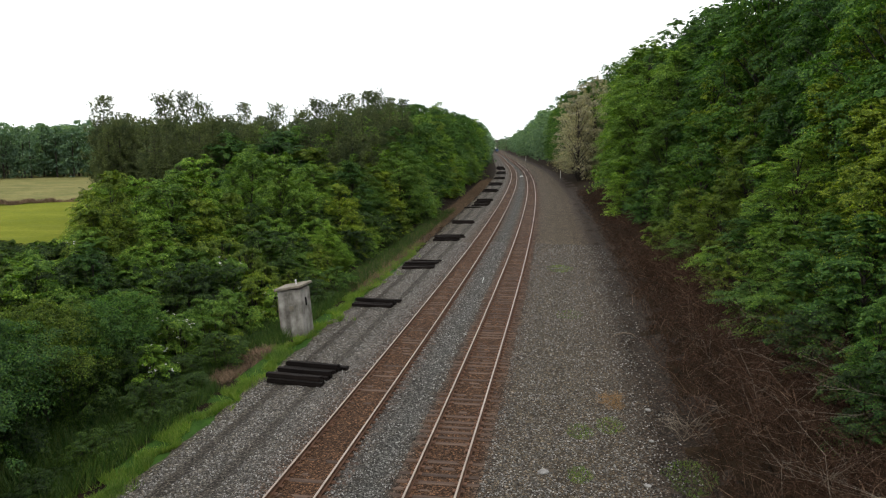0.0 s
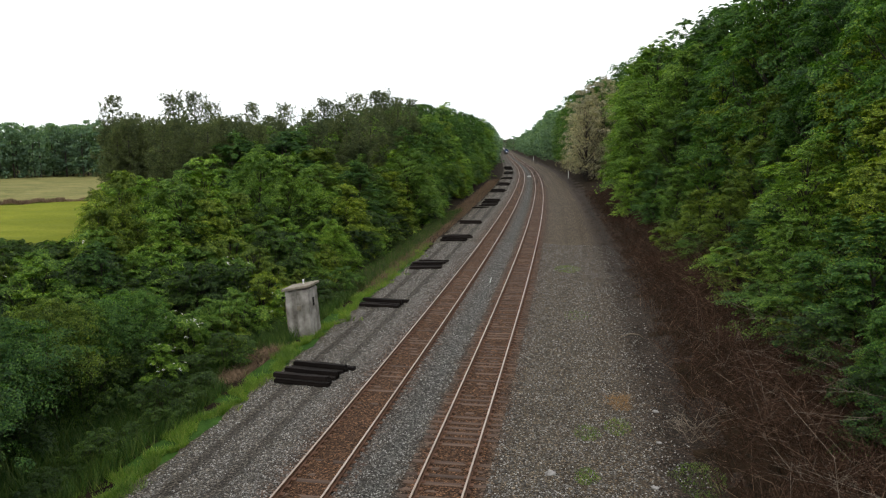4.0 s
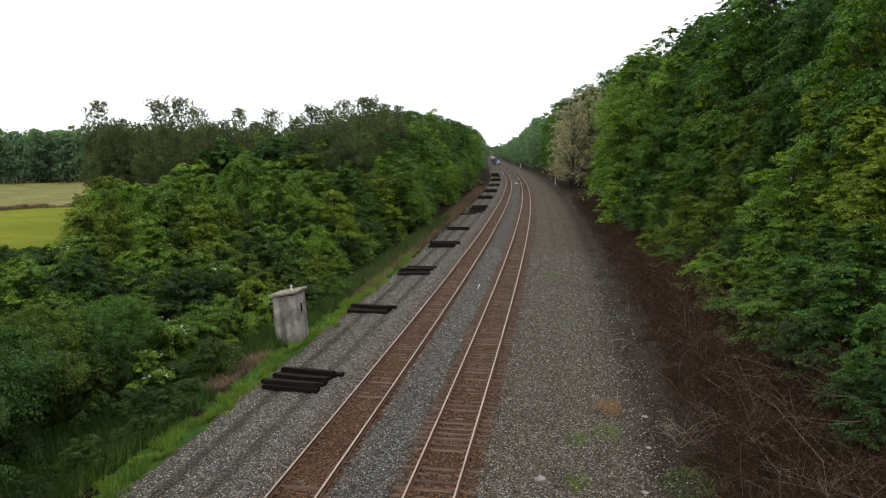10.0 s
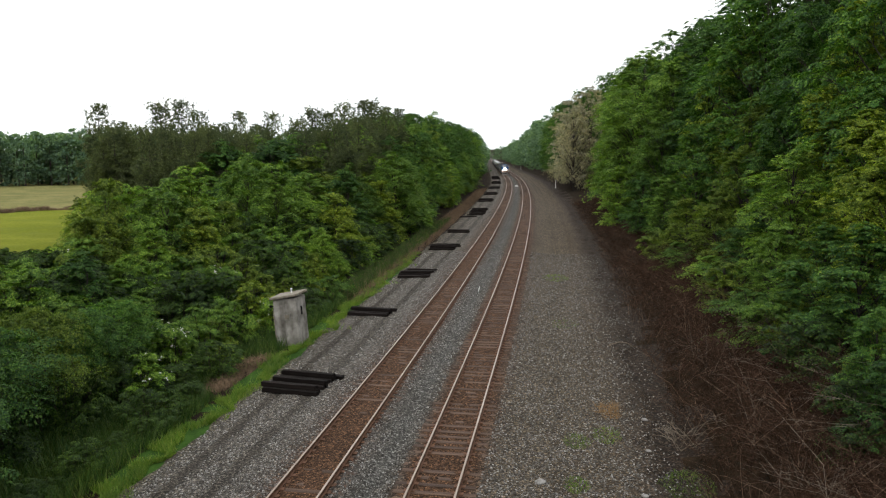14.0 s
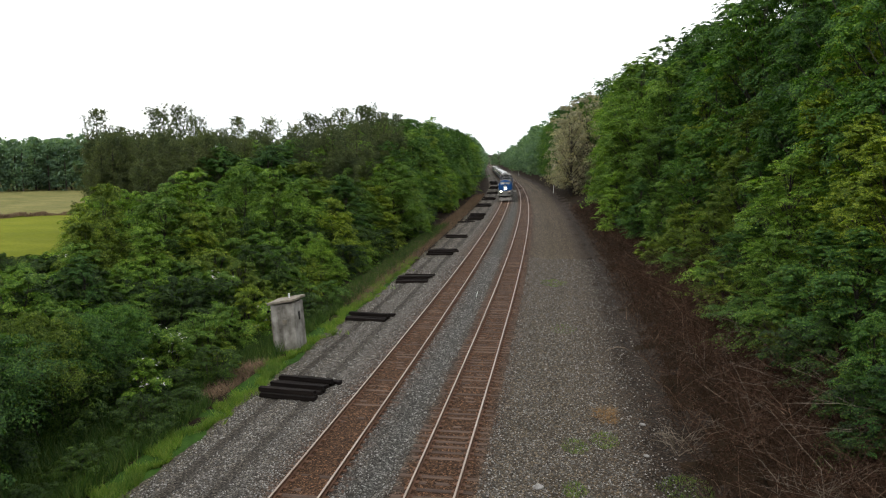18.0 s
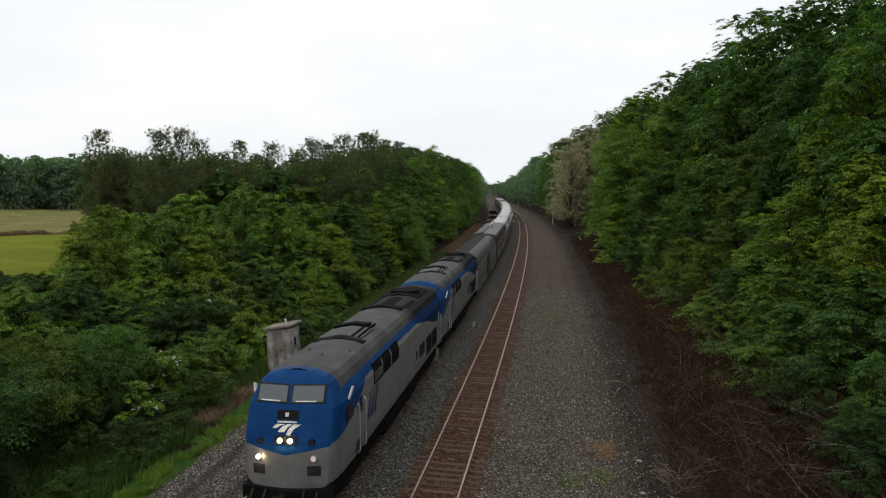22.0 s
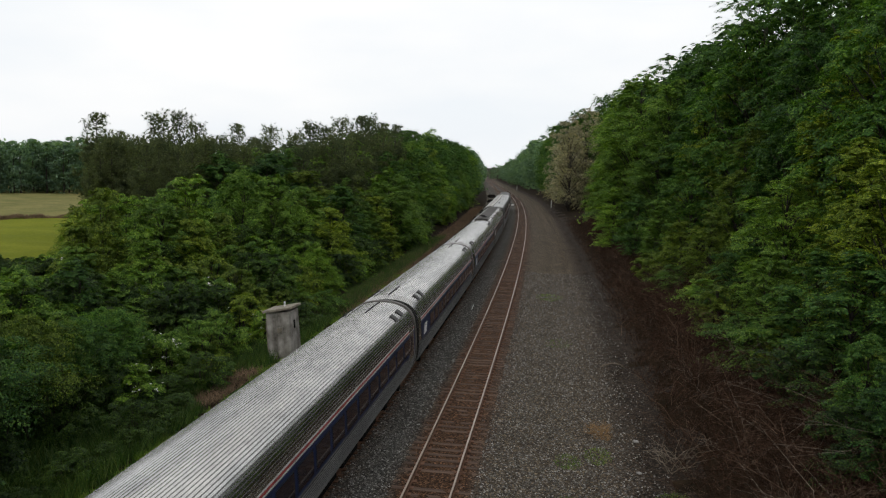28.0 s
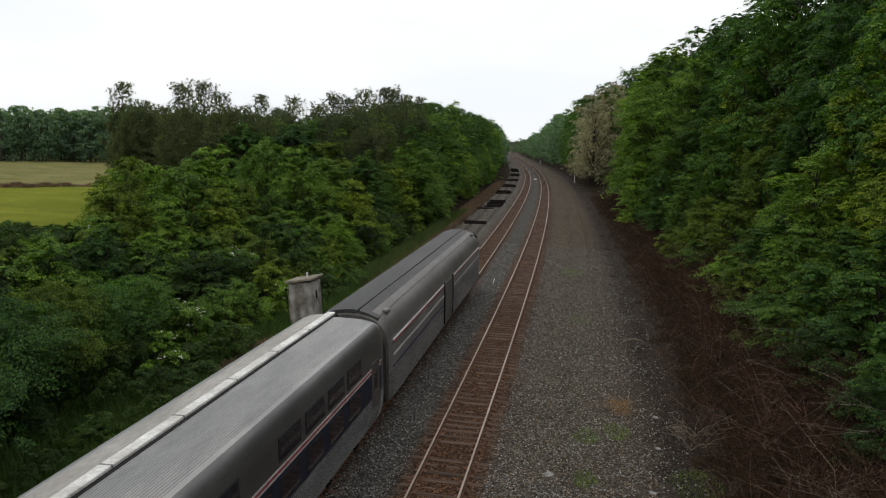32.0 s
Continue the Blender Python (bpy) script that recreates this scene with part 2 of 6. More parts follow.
def bed_material():
    m = gravel("trackbed_stone", STONES, ((0.85, 0.83, 0.8), (1.08, 1.07, 1.05)))
    nt = m.node_tree
    b = nt.nodes["Principled BSDF"]
    c = b.inputs["Base Color"].links[0].from_socket
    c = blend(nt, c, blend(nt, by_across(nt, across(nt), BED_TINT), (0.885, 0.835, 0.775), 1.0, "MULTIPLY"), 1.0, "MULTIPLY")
    c = blend(nt, c, by_across(nt, across(nt, 0.1), RUTS), grain(nt, 0.25, [(0.25, (0.7, 0.7, 0.7)), (0.5, (1, 1, 1))], detail=3)[0], "MULTIPLY")
    c = blend(nt, c, grain(nt, 0.7, [(0.45, (1, 1, 1)), (0.68, (0.72, 0.69, 0.64))], detail=7, rough=0.7)[0], 1.0, "MULTIPLY")
    nt.links.new(c, b.inputs["Base Color"])
    return m


STONES = [(0.0, (0.05, 0.047, 0.044)), (0.45, (0.165, 0.157, 0.148)), (0.8, (0.34, 0.33, 0.31)), (1.0, (0.72, 0.7, 0.66))]
M = {}
M["bed"] = bed_material()
M["stone"] = mixed("loose_stone", (0.16, 0.15, 0.14), (0.36, 0.35, 0.33), 6, 60, 0.85, vary=0.0)
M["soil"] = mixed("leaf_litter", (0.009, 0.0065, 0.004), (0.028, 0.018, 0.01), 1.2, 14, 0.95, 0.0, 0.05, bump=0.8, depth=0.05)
M["turf"] = mixed("short_turf", (0.018, 0.045, 0.007), (0.045, 0.095, 0.016), 0.9, 12, 0.95, 0.0, 0.05, bump=0.8, depth=0.05)
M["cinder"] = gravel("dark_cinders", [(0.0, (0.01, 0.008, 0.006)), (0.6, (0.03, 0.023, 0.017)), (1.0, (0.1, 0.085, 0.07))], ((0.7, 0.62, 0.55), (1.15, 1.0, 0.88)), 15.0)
M["stubble"] = mixed("tan_stubble", (0.11, 0.115, 0.04), (0.2, 0.18, 0.07), 0.12, 1.2, 0.95, 0.0, 0.03, bump=0.5, depth=0.1, squeeze=(1, 2.5, 1))
M["meadow"] = mixed("meadow", (0.1, 0.125, 0.012), (0.18, 0.19, 0.022), 0.05, 2.5, 0.95, 0.0, 0.03, bump=0.5, depth=0.1, squeeze=(1, 2.5, 1))
M["grass"] = leafy("grass_blades", (0.06, 0.12, 0.018), (0.11, 0.2, 0.03), (0.2, 0.24, 0.07), 0.3, 0.2)
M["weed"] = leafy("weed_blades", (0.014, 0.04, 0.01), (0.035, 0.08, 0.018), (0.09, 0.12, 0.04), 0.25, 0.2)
M["dry"] = mixed("dead_grass", (0.16, 0.095, 0.04), (0.36, 0.22, 0.1), 9, 60, 0.9)
M["dry_red"] = mixed("dry_weeds", (0.09, 0.056, 0.034), (0.24, 0.165, 0.1), 0.6, 60, 0.9)
M["bark"] = mixed("bark", (0.028, 0.023, 0.018), (0.08, 0.067, 0.055), 3, 30, 0.95, bump=0.8, depth=0.03, squeeze=(1, 1, 0.25), vary=0.2)
m, nt, b = shader("dead_twigs", 0.95, 0.0, 0.05)
tone = ramp(nt, rand(nt, "island"), [(0.0, (0.014, 0.0085, 0.0052)), (0.6, (0.046, 0.028, 0.019)), (0.93, (0.095, 0.063, 0.044)), (1.0, (0.2, 0.155, 0.115))])
nt.links.new(blend(nt, tone, grain(nt, 0.55, [(0.3, (0.5, 0.47, 0.45)), (0.7, (1.35, 1.2, 1.1))], detail=4)[0], 1.0, "MULTIPLY"), b.inputs["Base Color"])
M["twig"] = m
M["pale_twig"] = mixed("bleached_twigs", (0.12, 0.095, 0.07), (0.26, 0.215, 0.165), 2, 20, 0.9, bump=0)
M["leaf"] = leafy("leaves_green", (0.033, 0.082, 0.014), (0.1, 0.195, 0.032), (0.24, 0.35, 0.066), 0.4)
M["leaf_dark"] = leafy("leaves_deep_green", (0.014, 0.046, 0.014), (0.044, 0.113, 0.026), (0.125, 0.22, 0.048), 0.36)
# shrub leaves darkened in colour to stand for the deep shade by the ditch
M["leaf_shrub"] = leafy("leaves_shade_darkened", (0.007, 0.02, 0.004), (0.021, 0.053, 0.009), (0.09, 0.145, 0.023), 0.26)
M["leaf_yellow"] = leafy("leaves_yellow_green", (0.039, 0.076, 0.011), (0.117, 0.178, 0.025), (0.275, 0.335, 0.052), 0.4)
M["leaf_pale"] = leafy("leaves_tan", (0.2, 0.18, 0.155), (0.31, 0.285, 0.25), (0.42, 0.395, 0.36), 0.38, 0.2)
# far foliage: distance haze painted in as a paler, bluer leaf colour
M["leaf_far"] = leafy("leaves_far_haze", (0.09, 0.15, 0.115), (0.13, 0.21, 0.16), (0.18, 0.26, 0.2), 0.5, 0.3)
M["needle"] = leafy("pine_needles", (0.045, 0.064, 0.034), (0.085, 0.11, 0.056), (0.15, 0.17, 0.095), 0.3, 0.4)
M["blossom"] = mixed("white_blossom", (0.5, 0.5, 0.42), (0.75, 0.74, 0.65), 4, 30, 0.8, bump=0)
M["tie"] = mixed("weathered_tie", (0.042, 0.026, 0.018), (0.115, 0.072, 0.05), 2.2, 26, 0.9, bump=0.7, depth=0.02, squeeze=(0.25, 3, 1), vary=0.35)
M["creosote"] = mixed("creosoted_tie", (0.006, 0.005, 0.0045), (0.018, 0.013, 0.011), 3, 26, 0.9, 0.0, 0.12, bump=0.6, depth=0.02, squeeze=(0.3, 3, 3), vary=0.3)
M["rail_top"] = mixed("worn_rail_head", (0.27, 0.205, 0.16), (0.43, 0.35, 0.29), 0.8, 14, 0.38, 0.75, 0.5, bump=0.1, squeeze=(1, 0.1, 1))
M["rail_side"] = mixed("rusty_rail", (0.07, 0.035, 0.02), (0.17, 0.085, 0.05), 5, 50, 0.85, 0.1, bump=0.5)
M["white"] = mixed("white_paint", (0.62, 0.62, 0.6), (0.82, 0.82, 0.8), 6, 60, 0.6)
M["black"] = mixed("black_steel", (0.004, 0.004, 0.004), (0.012, 0.0115, 0.011), 4, 40, 0.85, 0.0, 0.04)


# ---- helpers for meshes ----
def mesh_from(name, verts, faces, mats, index=None, smooth=False):
    me = bpy.data.meshes.new(name)
    me.from_pydata([tuple(v) for v in verts], [], faces)
    for m in mats if isinstance(mats, (list, tuple)) else [mats]:
        me.materials.append(m)
    if index is not None:
        me.polygons.foreach_set("material_index", np.asarray(index, dtype=np.int32))
    if smooth:
        me.polygons.foreach_set("use_smooth", np.ones(len(me.polygons), dtype=bool))
    me.update()
    return me


def quads_mesh(name, verts, size, mat):
    """A mesh of separate blades: verts (n * size, 3), each run of size verts is one face."""
    n = len(verts) // size
    me = bpy.data.meshes.new(name)
    me.vertices.add(n * size)
    me.vertices.foreach_set("co", np.asarray(verts, dtype=np.float32).ravel())
    me.loops.add(n * size)
    me.loops.foreach_set("vertex_index", np.arange(n * size, dtype=np.int32))
    me.polygons.add(n)
    me.polygons.foreach_set("loop_start", np.arange(0, n * size, size, dtype=np.int32))
    me.materials.append(mat)
    me.update(calc_edges=True)
    return me


def part(name, data, material=None, parent=None, label=""):
    """One mesh object; data: a bmesh or a mesh."""
    if isinstance(data, bmesh.types.BMesh):
        me = bpy.data.meshes.new(name)
        data.to_mesh(me)
        data.free()
        data = me
    if material is not None:
        for m in material if isinstance(material, (list, tuple)) else [material]:
            data.materials.append(m)
    ob = new(name, data)
    ob.parent = parent
    if label:
        ob["label"] = label
    return ob


def thing(name, label, category, group="", kind=""):
    return tagged(new(name), label, category, group, kind)


def box(bm, lo, hi, bevel=0.0, matrix=None):
    r = bmesh.ops.create_cube(bm, size=1.0)
    mid, size = (Vector(lo) + Vector(hi)) / 2, Vector(hi) - Vector(lo)
    bmesh.ops.transform(bm, matrix=Matrix.Translation(mid) @ Matrix.Diagonal((*size, 1)), verts=r["verts"])
    if bevel:
        edges = list({e for v in r["verts"] for e in v.link_edges})
        r = bmesh.ops.bevel(bm, geom=edges, offset=bevel, segments=1, affect="EDGES")
    if matrix:
        bmesh.ops.transform(bm, matrix=matrix, verts=r["verts"])
    return bm


def rod(bm, a, b, r0, r1=None, sides=8):
    a, b = Vector(a), Vector(b)
    d = b - a
    m = Matrix.Translation((a + b) / 2) @ d.to_track_quat("Z", "Y").to_matrix().to_4x4()
    bmesh.ops.create_cone(bm, cap_ends=True, segments=sides, radius1=r0, radius2=r0 if r1 is None else r1, depth=d.length, matrix=m)
    return bm


def one_box(lo, hi, bevel=0.0):
    return box(bmesh.new(), lo, hi, bevel)


def loft(rows, closed=True, caps=True):
    """Rings of equal length to verts and faces."""
    n = len(rows[0])
    verts = [p for row in rows for p in row]
    faces = []
    for i in range(len(rows) - 1):
        for j in range(n if closed else n - 1):
            k = (j + 1) % n
            faces.append((i * n + j, i * n + k, (i + 1) * n + k, (i + 1) * n + j))
    if caps and closed:
        faces.append(tuple(range(n - 1, -1, -1)))
        faces.append(tuple(range((len(rows) - 1) * n, len(rows) * n)))
    return verts, faces


def tube(points, radii, sides=6):
    """Verts and faces of a bent tapered tube."""
    pts = [Vector(p) for p in points]
    rows = []
    for i, p in enumerate(pts):
        d = (pts[min(i + 1, len(pts) - 1)] - pts[max(i - 1, 0)]).normalized()
        q = d.to_track_quat("Z", "Y")
        rows.append([p + q @ Vector((math.cos(a) * radii[i], math.sin(a) * radii[i], 0)) for a in (2 * math.pi * k / sides for k in range(sides))])
    return loft(rows)


def gather(pieces):
    verts, faces = [], []
    for v, f in pieces:
        o = len(verts)
        verts += v
        faces += [tuple(i + o for i in q) for q in f]
    return verts, faces


# ---- ground ----
rng = np.random.default_rng(7)


def lie(s, u):
    """Height of the land over the rails."""
    s, u = np.broadcast_arrays(np.asarray(s, float), np.asarray(u, float))
    z = np.interp(u, [-3000, -400, -60, -26, -19, -17.2, -15.2, -14.0, -12.8, 2.2, 4.0, 6.0, 9.0, 16, 40, 300, 3000],
                  [0.5, -0.3, -0.6, -0.9, -1.25, -1.1, -0.6, -0.5, -0.68, -0.68, -0.53, -0.2, 0.5, 1.6, 3.0, 6.0, 6.0])
    far = np.clip((np.abs(u + 5.2) - 9.8) / 7, 0, 1)
    z = z + far * 0.22 * (np.sin(s * 0.31 + u * 0.5) * np.sin(u * 0.37 - s * 0.11) + 0.6 * np.sin(s * 0.9 + 1.3 * u))
    return z


s_rows = np.unique(np.concatenate([np.arange(-780, -40, 40), np.arange(-40, 160, 1.0), np.arange(160, 420, 5.0), np.arange(420, 1000, 20), [1100, 1300, 1600, 2000, 2600, 3400, 3990]]))
u_cols = np.concatenate([[-3000, -1500, -800, -400, -250], np.arange(-200, -60, 4.0), np.arange(-60, -30, 3.0), np.arange(-30, 24, 0.6), np.arange(24, 60, 4), [80, 120, 200, 300, 500, 900, 1600, 3000]])
sg, ug = np.meshgrid(s_rows, u_cols, indexing="ij")
land = spot(sg, ug, lie(sg, ug))
ns, nu = sg.shape
idx = np.arange(ns * nu).reshape(ns, nu)
faces = np.stack([idx[:-1, :-1], idx[:-1, 1:], idx[1:, 1:], idx[1:, :-1]], -1).reshape(-1, 4)
su, uu = (sg[:-1, :-1] + sg[1:, 1:]).ravel() / 2, (ug[:-1, :-1] + ug[1:, 1:]).ravel() / 2
kind = np.zeros(len(faces), dtype=np.int32)
wob = 0.5 * np.sin(su * 0.7) + 0.4 * np.sin(su * 1.9 + 1)
far_off = np.hypot(*[spot(su, uu)[..., k] for k in (0, 1)])
kind[(uu < -34) & (uu > -260) & (su < 300)] = 1
kind[(kind == 1) & (far_off > 151)] = 4
kind[(uu < -13.2) & (uu > -14.8 + 0.4 * wob) & (su < 70)] = 3
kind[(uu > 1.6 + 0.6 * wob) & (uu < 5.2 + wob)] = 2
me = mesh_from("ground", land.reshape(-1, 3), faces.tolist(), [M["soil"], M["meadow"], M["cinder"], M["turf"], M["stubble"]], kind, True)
tagged(new("ground", me), "flat land of leaf litter, cinders and mown meadow", "ground", kind="structure")


def strip(name, label, u_of, s_list, z_of, mats, index_of=None, cols=None):
    """A band of made ground along the line; u from 0 to 1 across goes through u_of(s, f)."""
    cols = cols if cols is not None else np.linspace(0, 1, 12)
    s2, f2 = np.meshgrid(s_list, cols, indexing="ij")
    u2 = u_of(s2, f2)
    v = spot(s2, u2, z_of(s2, u2, f2)).reshape(-1, 3)
    i2 = np.arange(s2.size).reshape(s2.shape)
    f = np.stack([i2[:-1, :-1], i2[:-1, 1:], i2[1:, 1:], i2[1:, :-1]], -1).reshape(-1, 4)
    ui = ((u2[:-1, :-1] + u2[1:, 1:]) / 2).ravel()
    ix = index_of(((s2[:-1, :-1] + s2[1:, 1:]) / 2).ravel(), ui) if index_of else None
    me = mesh_from(name, v, f.tolist(), mats, ix, True)
    me.attributes.new("across", "FLOAT", "POINT").data.foreach_set("value", u2.astype(np.float32).ravel())
    return tagged(new(name, me), label, "trackbed", kind="structure")


S_BED = np.unique(np.concatenate([np.arange(-420, 0, 10), np.arange(0, 130, 0.4), np.arange(130, 420, 2.0), np.arange(420, 1250, 10)]))
noise_s = lambda s, a: 0.5 * np.sin(s * 0.53 + a) + 0.3 * np.sin(s * 1.7 + 2 * a) + 0.2 * np.sin(s * 4.1 + 3 * a)


def bed_u(s, f):
    left, right = -13.75 + 0.35 * noise_s(s, 1), 4.1 + 0.7 * noise_s(s, 4)
    return left + (right - left) * f


def bed_z(s, u, f):
    z = np.interp(u, [-14.4, -12.5, -10.8, -9.9, -9.3, -6.6, -6.1, -5.75, -5.3, -2.5, -1.9, -0.9, 2.0, 4.6],
                  [-0.56, -0.36, -0.34, -0.3, -0.205, -0.205, -0.26, -0.3, -0.205, -0.205, -0.27, -0.36, -0.38, -0.45])
    ruts = -0.035 * (np.exp(-((u + 12.4) / 0.22) ** 2) + np.exp(-((u + 10.9) / 0.22) ** 2)) - 0.025 * (np.exp(-((u + 0.1) / 0.25) ** 2) + np.exp(-((u - 1.5) / 0.25) ** 2))
    w = np.clip((np.asarray(f) - 0.95) / 0.05, 0, 1)
    z = z * (1 - w) + (lie(s, u) - 0.1) * w
    return z + ruts + 0.012 * np.sin(s * 2.3 + u * 5) * np.sin(u * 3.1 - s * 0.7)


strip("trackbed", "grey crushed stone trackbed with wheel ruts and rusty strips", bed_u, S_BED, bed_z, M["bed"], None, np.linspace(0, 1, 120))


def blades(count, s_lo, s_hi, u_of, high, lean, wide, mat, name, label, category, thin=2.0):
    """Grass: tapered bent blades, joined; u_of(s, random) gives the place across."""
    s = s_lo + (s_hi - s_lo) * rng.random(count) ** thin
    u = u_of(s, rng.random(count))
    base = spot(s, u, np.where((u > -13.3) & (u < 2.3), bed_z(s, u, 0), lie(s, u)) - 0.02)
    h = high * (0.5 + rng.random(count))
    a = rng.random(count) * 6.283
    side = np.stack([np.cos(a), np.sin(a), np.zeros(count)], -1) * (wide * (0.6 + 0.8 * rng.random(count)))[:, None]
    b = rng.random(count) * 6.283
    tip = np.stack([np.cos(b) * h * lean, np.sin(b) * h * lean, h], -1)
    v = np.stack([base - side, base + side, base + tip * 0.6 + side * 0.6, base + tip], 1).reshape(-1, 3)
    return tagged(new(name, quads_mesh(name, v, 4, mat)), label, category, kind="stuff")


def pebbles(name, label, count, s_lo, s_hi, u_lo, u_hi, size, mat, thin=1.7):
    """Loose stones on the bed: squashed, turned eight-sided lumps, joined."""
    s = s_lo + (s_hi - s_lo) * rng.random(count) ** thin
    u = u_lo + (u_hi - u_lo) * rng.random(count)
    rut = np.min([np.abs(u - c) for c in (-12.4, -10.85)], axis=0) < 0.2
    keep = ~rut & (u < 1.9 + 2.7 * rng.random(count) ** 1.6 + 0.3 * np.sin(s * 1.1)) & (np.abs(u - U1) > 0.85) & (np.abs(u - U2) > 1.35)
    s, u = s[keep], u[keep]
    n = len(s)
    c = spot(s, u, bed_z(s, u, 0) + size * 0.15)
    shape = np.array([(1, 0, 0), (-1, 0, 0), (0, 1, 0), (0, -1, 0), (0, 0, 1), (0, 0, -1)], float)
    v = shape[None] * (size * (0.5 + rng.random((n, 1, 3)) * 0.7)) * np.array([1, 1, 0.7]) + rng.normal(0, size * 0.12, (n, 6, 3))
    a = rng.random(n) * 6.283
    ca, sa = np.cos(a)[:, None], np.sin(a)[:, None]
    v = np.stack([v[..., 0] * ca - v[..., 1] * sa, v[..., 0] * sa + v[..., 1] * ca, v[..., 2]], -1) + c[:, None]
    f = np.array([(0, 2, 4), (2, 1, 4), (1, 3, 4), (3, 0, 4), (2, 0, 5), (1, 2, 5), (3, 1, 5), (0, 3, 5)])
    faces = (f[None] + (np.arange(n) * 6)[:, None, None]).reshape(-1, 3)
    me = bpy.data.meshes.new(name)
    me.vertices.add(n * 6)
    me.vertices.foreach_set("co", v.astype(np.float32).ravel())
    me.loops.add(len(faces) * 3)
    me.loops.foreach_set("vertex_index", faces.astype(np.int32).ravel())
    me.polygons.add(len(faces))
    me.polygons.foreach_set("loop_start", np.arange(0, len(faces) * 3, 3, dtype=np.int32))
    me.materials.append(mat)
    me.update(calc_edges=True)
    return tagged(new(name, me), label, "stones", kind="stuff")


m, nt, b = shader("ballast_stone", 0.85, 0, 0.3)
tone = ramp(nt, rand(nt, "island"), [(0.0, (0.04, 0.036, 0.032)), (0.5, (0.1, 0.094, 0.086)), (0.82, (0.22, 0.21, 0.195)), (1.0, (0.42, 0.405, 0.38))])
nt.links.new(blend(nt, tone, grain(nt, 40, [(0.3, (0.8, 0.8, 0.8)), (0.7, (1.1, 1.1, 1.1))])[0], 1.0, "MULTIPLY"), b.inputs["Base Color"])
M["stones"] = m
pebbles("ballast_stones", "grey and white crushed stones lying on the trackbed", 112000, 15, 75, -13.5, 4.6, 0.04, M["stones"])

# ---- tracks ----
RAIL = [(-0.07, -0.172), (0.07, -0.172), (0.07, -0.158), (0.012, -0.14), (0.009, -0.045), (0.036, -0.036), (0.037, -0.012), (0.026, -0.001), (-0.026, -0.001), (-0.037, -0.012), (-0.036, -0.036), (-0.009, -0.045), (-0.012, -0.14), (-0.07, -0.158)]
S_RAIL = np.concatenate([np.arange(-420, 0, 10), np.arange(0, 420, 3.0), np.arange(420, 1260, 12)])


def rail(u, parent, lift=0.0):
    rows = []
    for s in S_RAIL:
        p = spot(np.full(len(RAIL), s), np.array([u + a for a, b in RAIL]), np.array([b + lift for a, b in RAIL]))
        rows.append([tuple(q) for q in p])
    v, f = loft(rows)
    n = len(RAIL)
    index = [1 if j in (6, 7, 8) else 0 for i in range(len(rows) - 1) for j in range(n)] + [0, 0]
    ob = part("rail", mesh_from("rail", v, f, [M["rail_side"], M["rail_top"]], index), None, parent, "rusty steel rail with a bright worn head")
    return ob


def tie_mesh(seed):
    r = random.Random(seed)
    bm = one_box((-1.3, -0.115, -0.18), (1.3, 0.115, 0), 0.012)
    for v in bm.verts:
        v.co += Vector((r.uniform(-0.03, 0.03), r.uniform(-0.008, 0.008), r.uniform(-0.008, 0.004)))
    me = bpy.data.meshes.new("tie")
    bm.to_mesh(me)
    bm.free()
    me.materials.append(M["tie"])
    return me


TIES = [tie_mesh(i) for i in range(6)]


def far_ties(u, s_list, parent, drop):
    rows = [((-1.3, -0.11), (1.3, -0.11), (1.3, 0.11), (-1.3, 0.11))]
    verts, faces = [], []
    for s in s_list:
        o = len(verts)
        for dz in (drop - 0.1, drop):
            for a, b in rows[0]:
                verts.append(tuple(spot(s + b, u + a, dz)))
        faces += [(o + 4, o + 5, o + 6, o + 7), (o, o + 1, o + 5, o + 4), (o + 1, o + 2, o + 6, o + 5), (o + 2, o + 3, o + 7, o + 6), (o + 3, o, o + 4, o + 7)]
    return tagged(part("far_ties", mesh_from("far_ties", verts, faces, M["tie"]), None, parent), kind="stuff")


def plates(u, s_list, parent):
    verts, faces = [], []
    for s in s_list:
        for side in (-GAUGE, GAUGE):
            o = len(verts)
            for dz in (-0.2, -0.168):
                for a, b in ((-0.18, -0.09), (0.18, -0.09), (0.18, 0.09), (-0.18, 0.09)):
                    verts.append(tuple(spot(s + b, u + side + a, dz)))
            faces += [(o + 4, o + 5, o + 6, o + 7), (o, o + 1, o + 5, o + 4), (o + 1, o + 2, o + 6, o + 5), (o + 2, o + 3, o + 7, o + 6), (o + 3, o, o + 4, o + 7)]
    return tagged(part("tie_plates", mesh_from("tie_plates", verts, faces, M["rail_side"]), None, parent), kind="stuff")


def track(u, label, drop, seed, cant=0.0):
    t = thing("railway_track", label, "track", "the two tracks", "structure")
    for side in (-GAUGE, GAUGE):
        rail(u + side, t, cant if side > 0 else 0.0)
    r = random.Random(seed)
    near = [12 + 0.5 * i for i in range(300)]
    for s in near:
        ob = new("tie", r.choice(TIES))
        ob.parent = t
        ob.matrix_basis = on_line(s + r.uniform(-0.05, 0.05), u + r.uniform(-0.05, 0.05), drop + r.uniform(-0.012, 0.012), r.uniform(-1.2, 1.2) + 180 * r.randint(0, 1))
    far_ties(u, [162 + 0.5 * i for i in range(420)], t, drop)
    plates(u, near[:160], t)
    return t


track(U1, "main track with worn rails, ties sunk in rusty fines", -0.207, 3, 0.04)
track(U2, "second track with worn rails on weathered wooden ties", -0.198, 4)

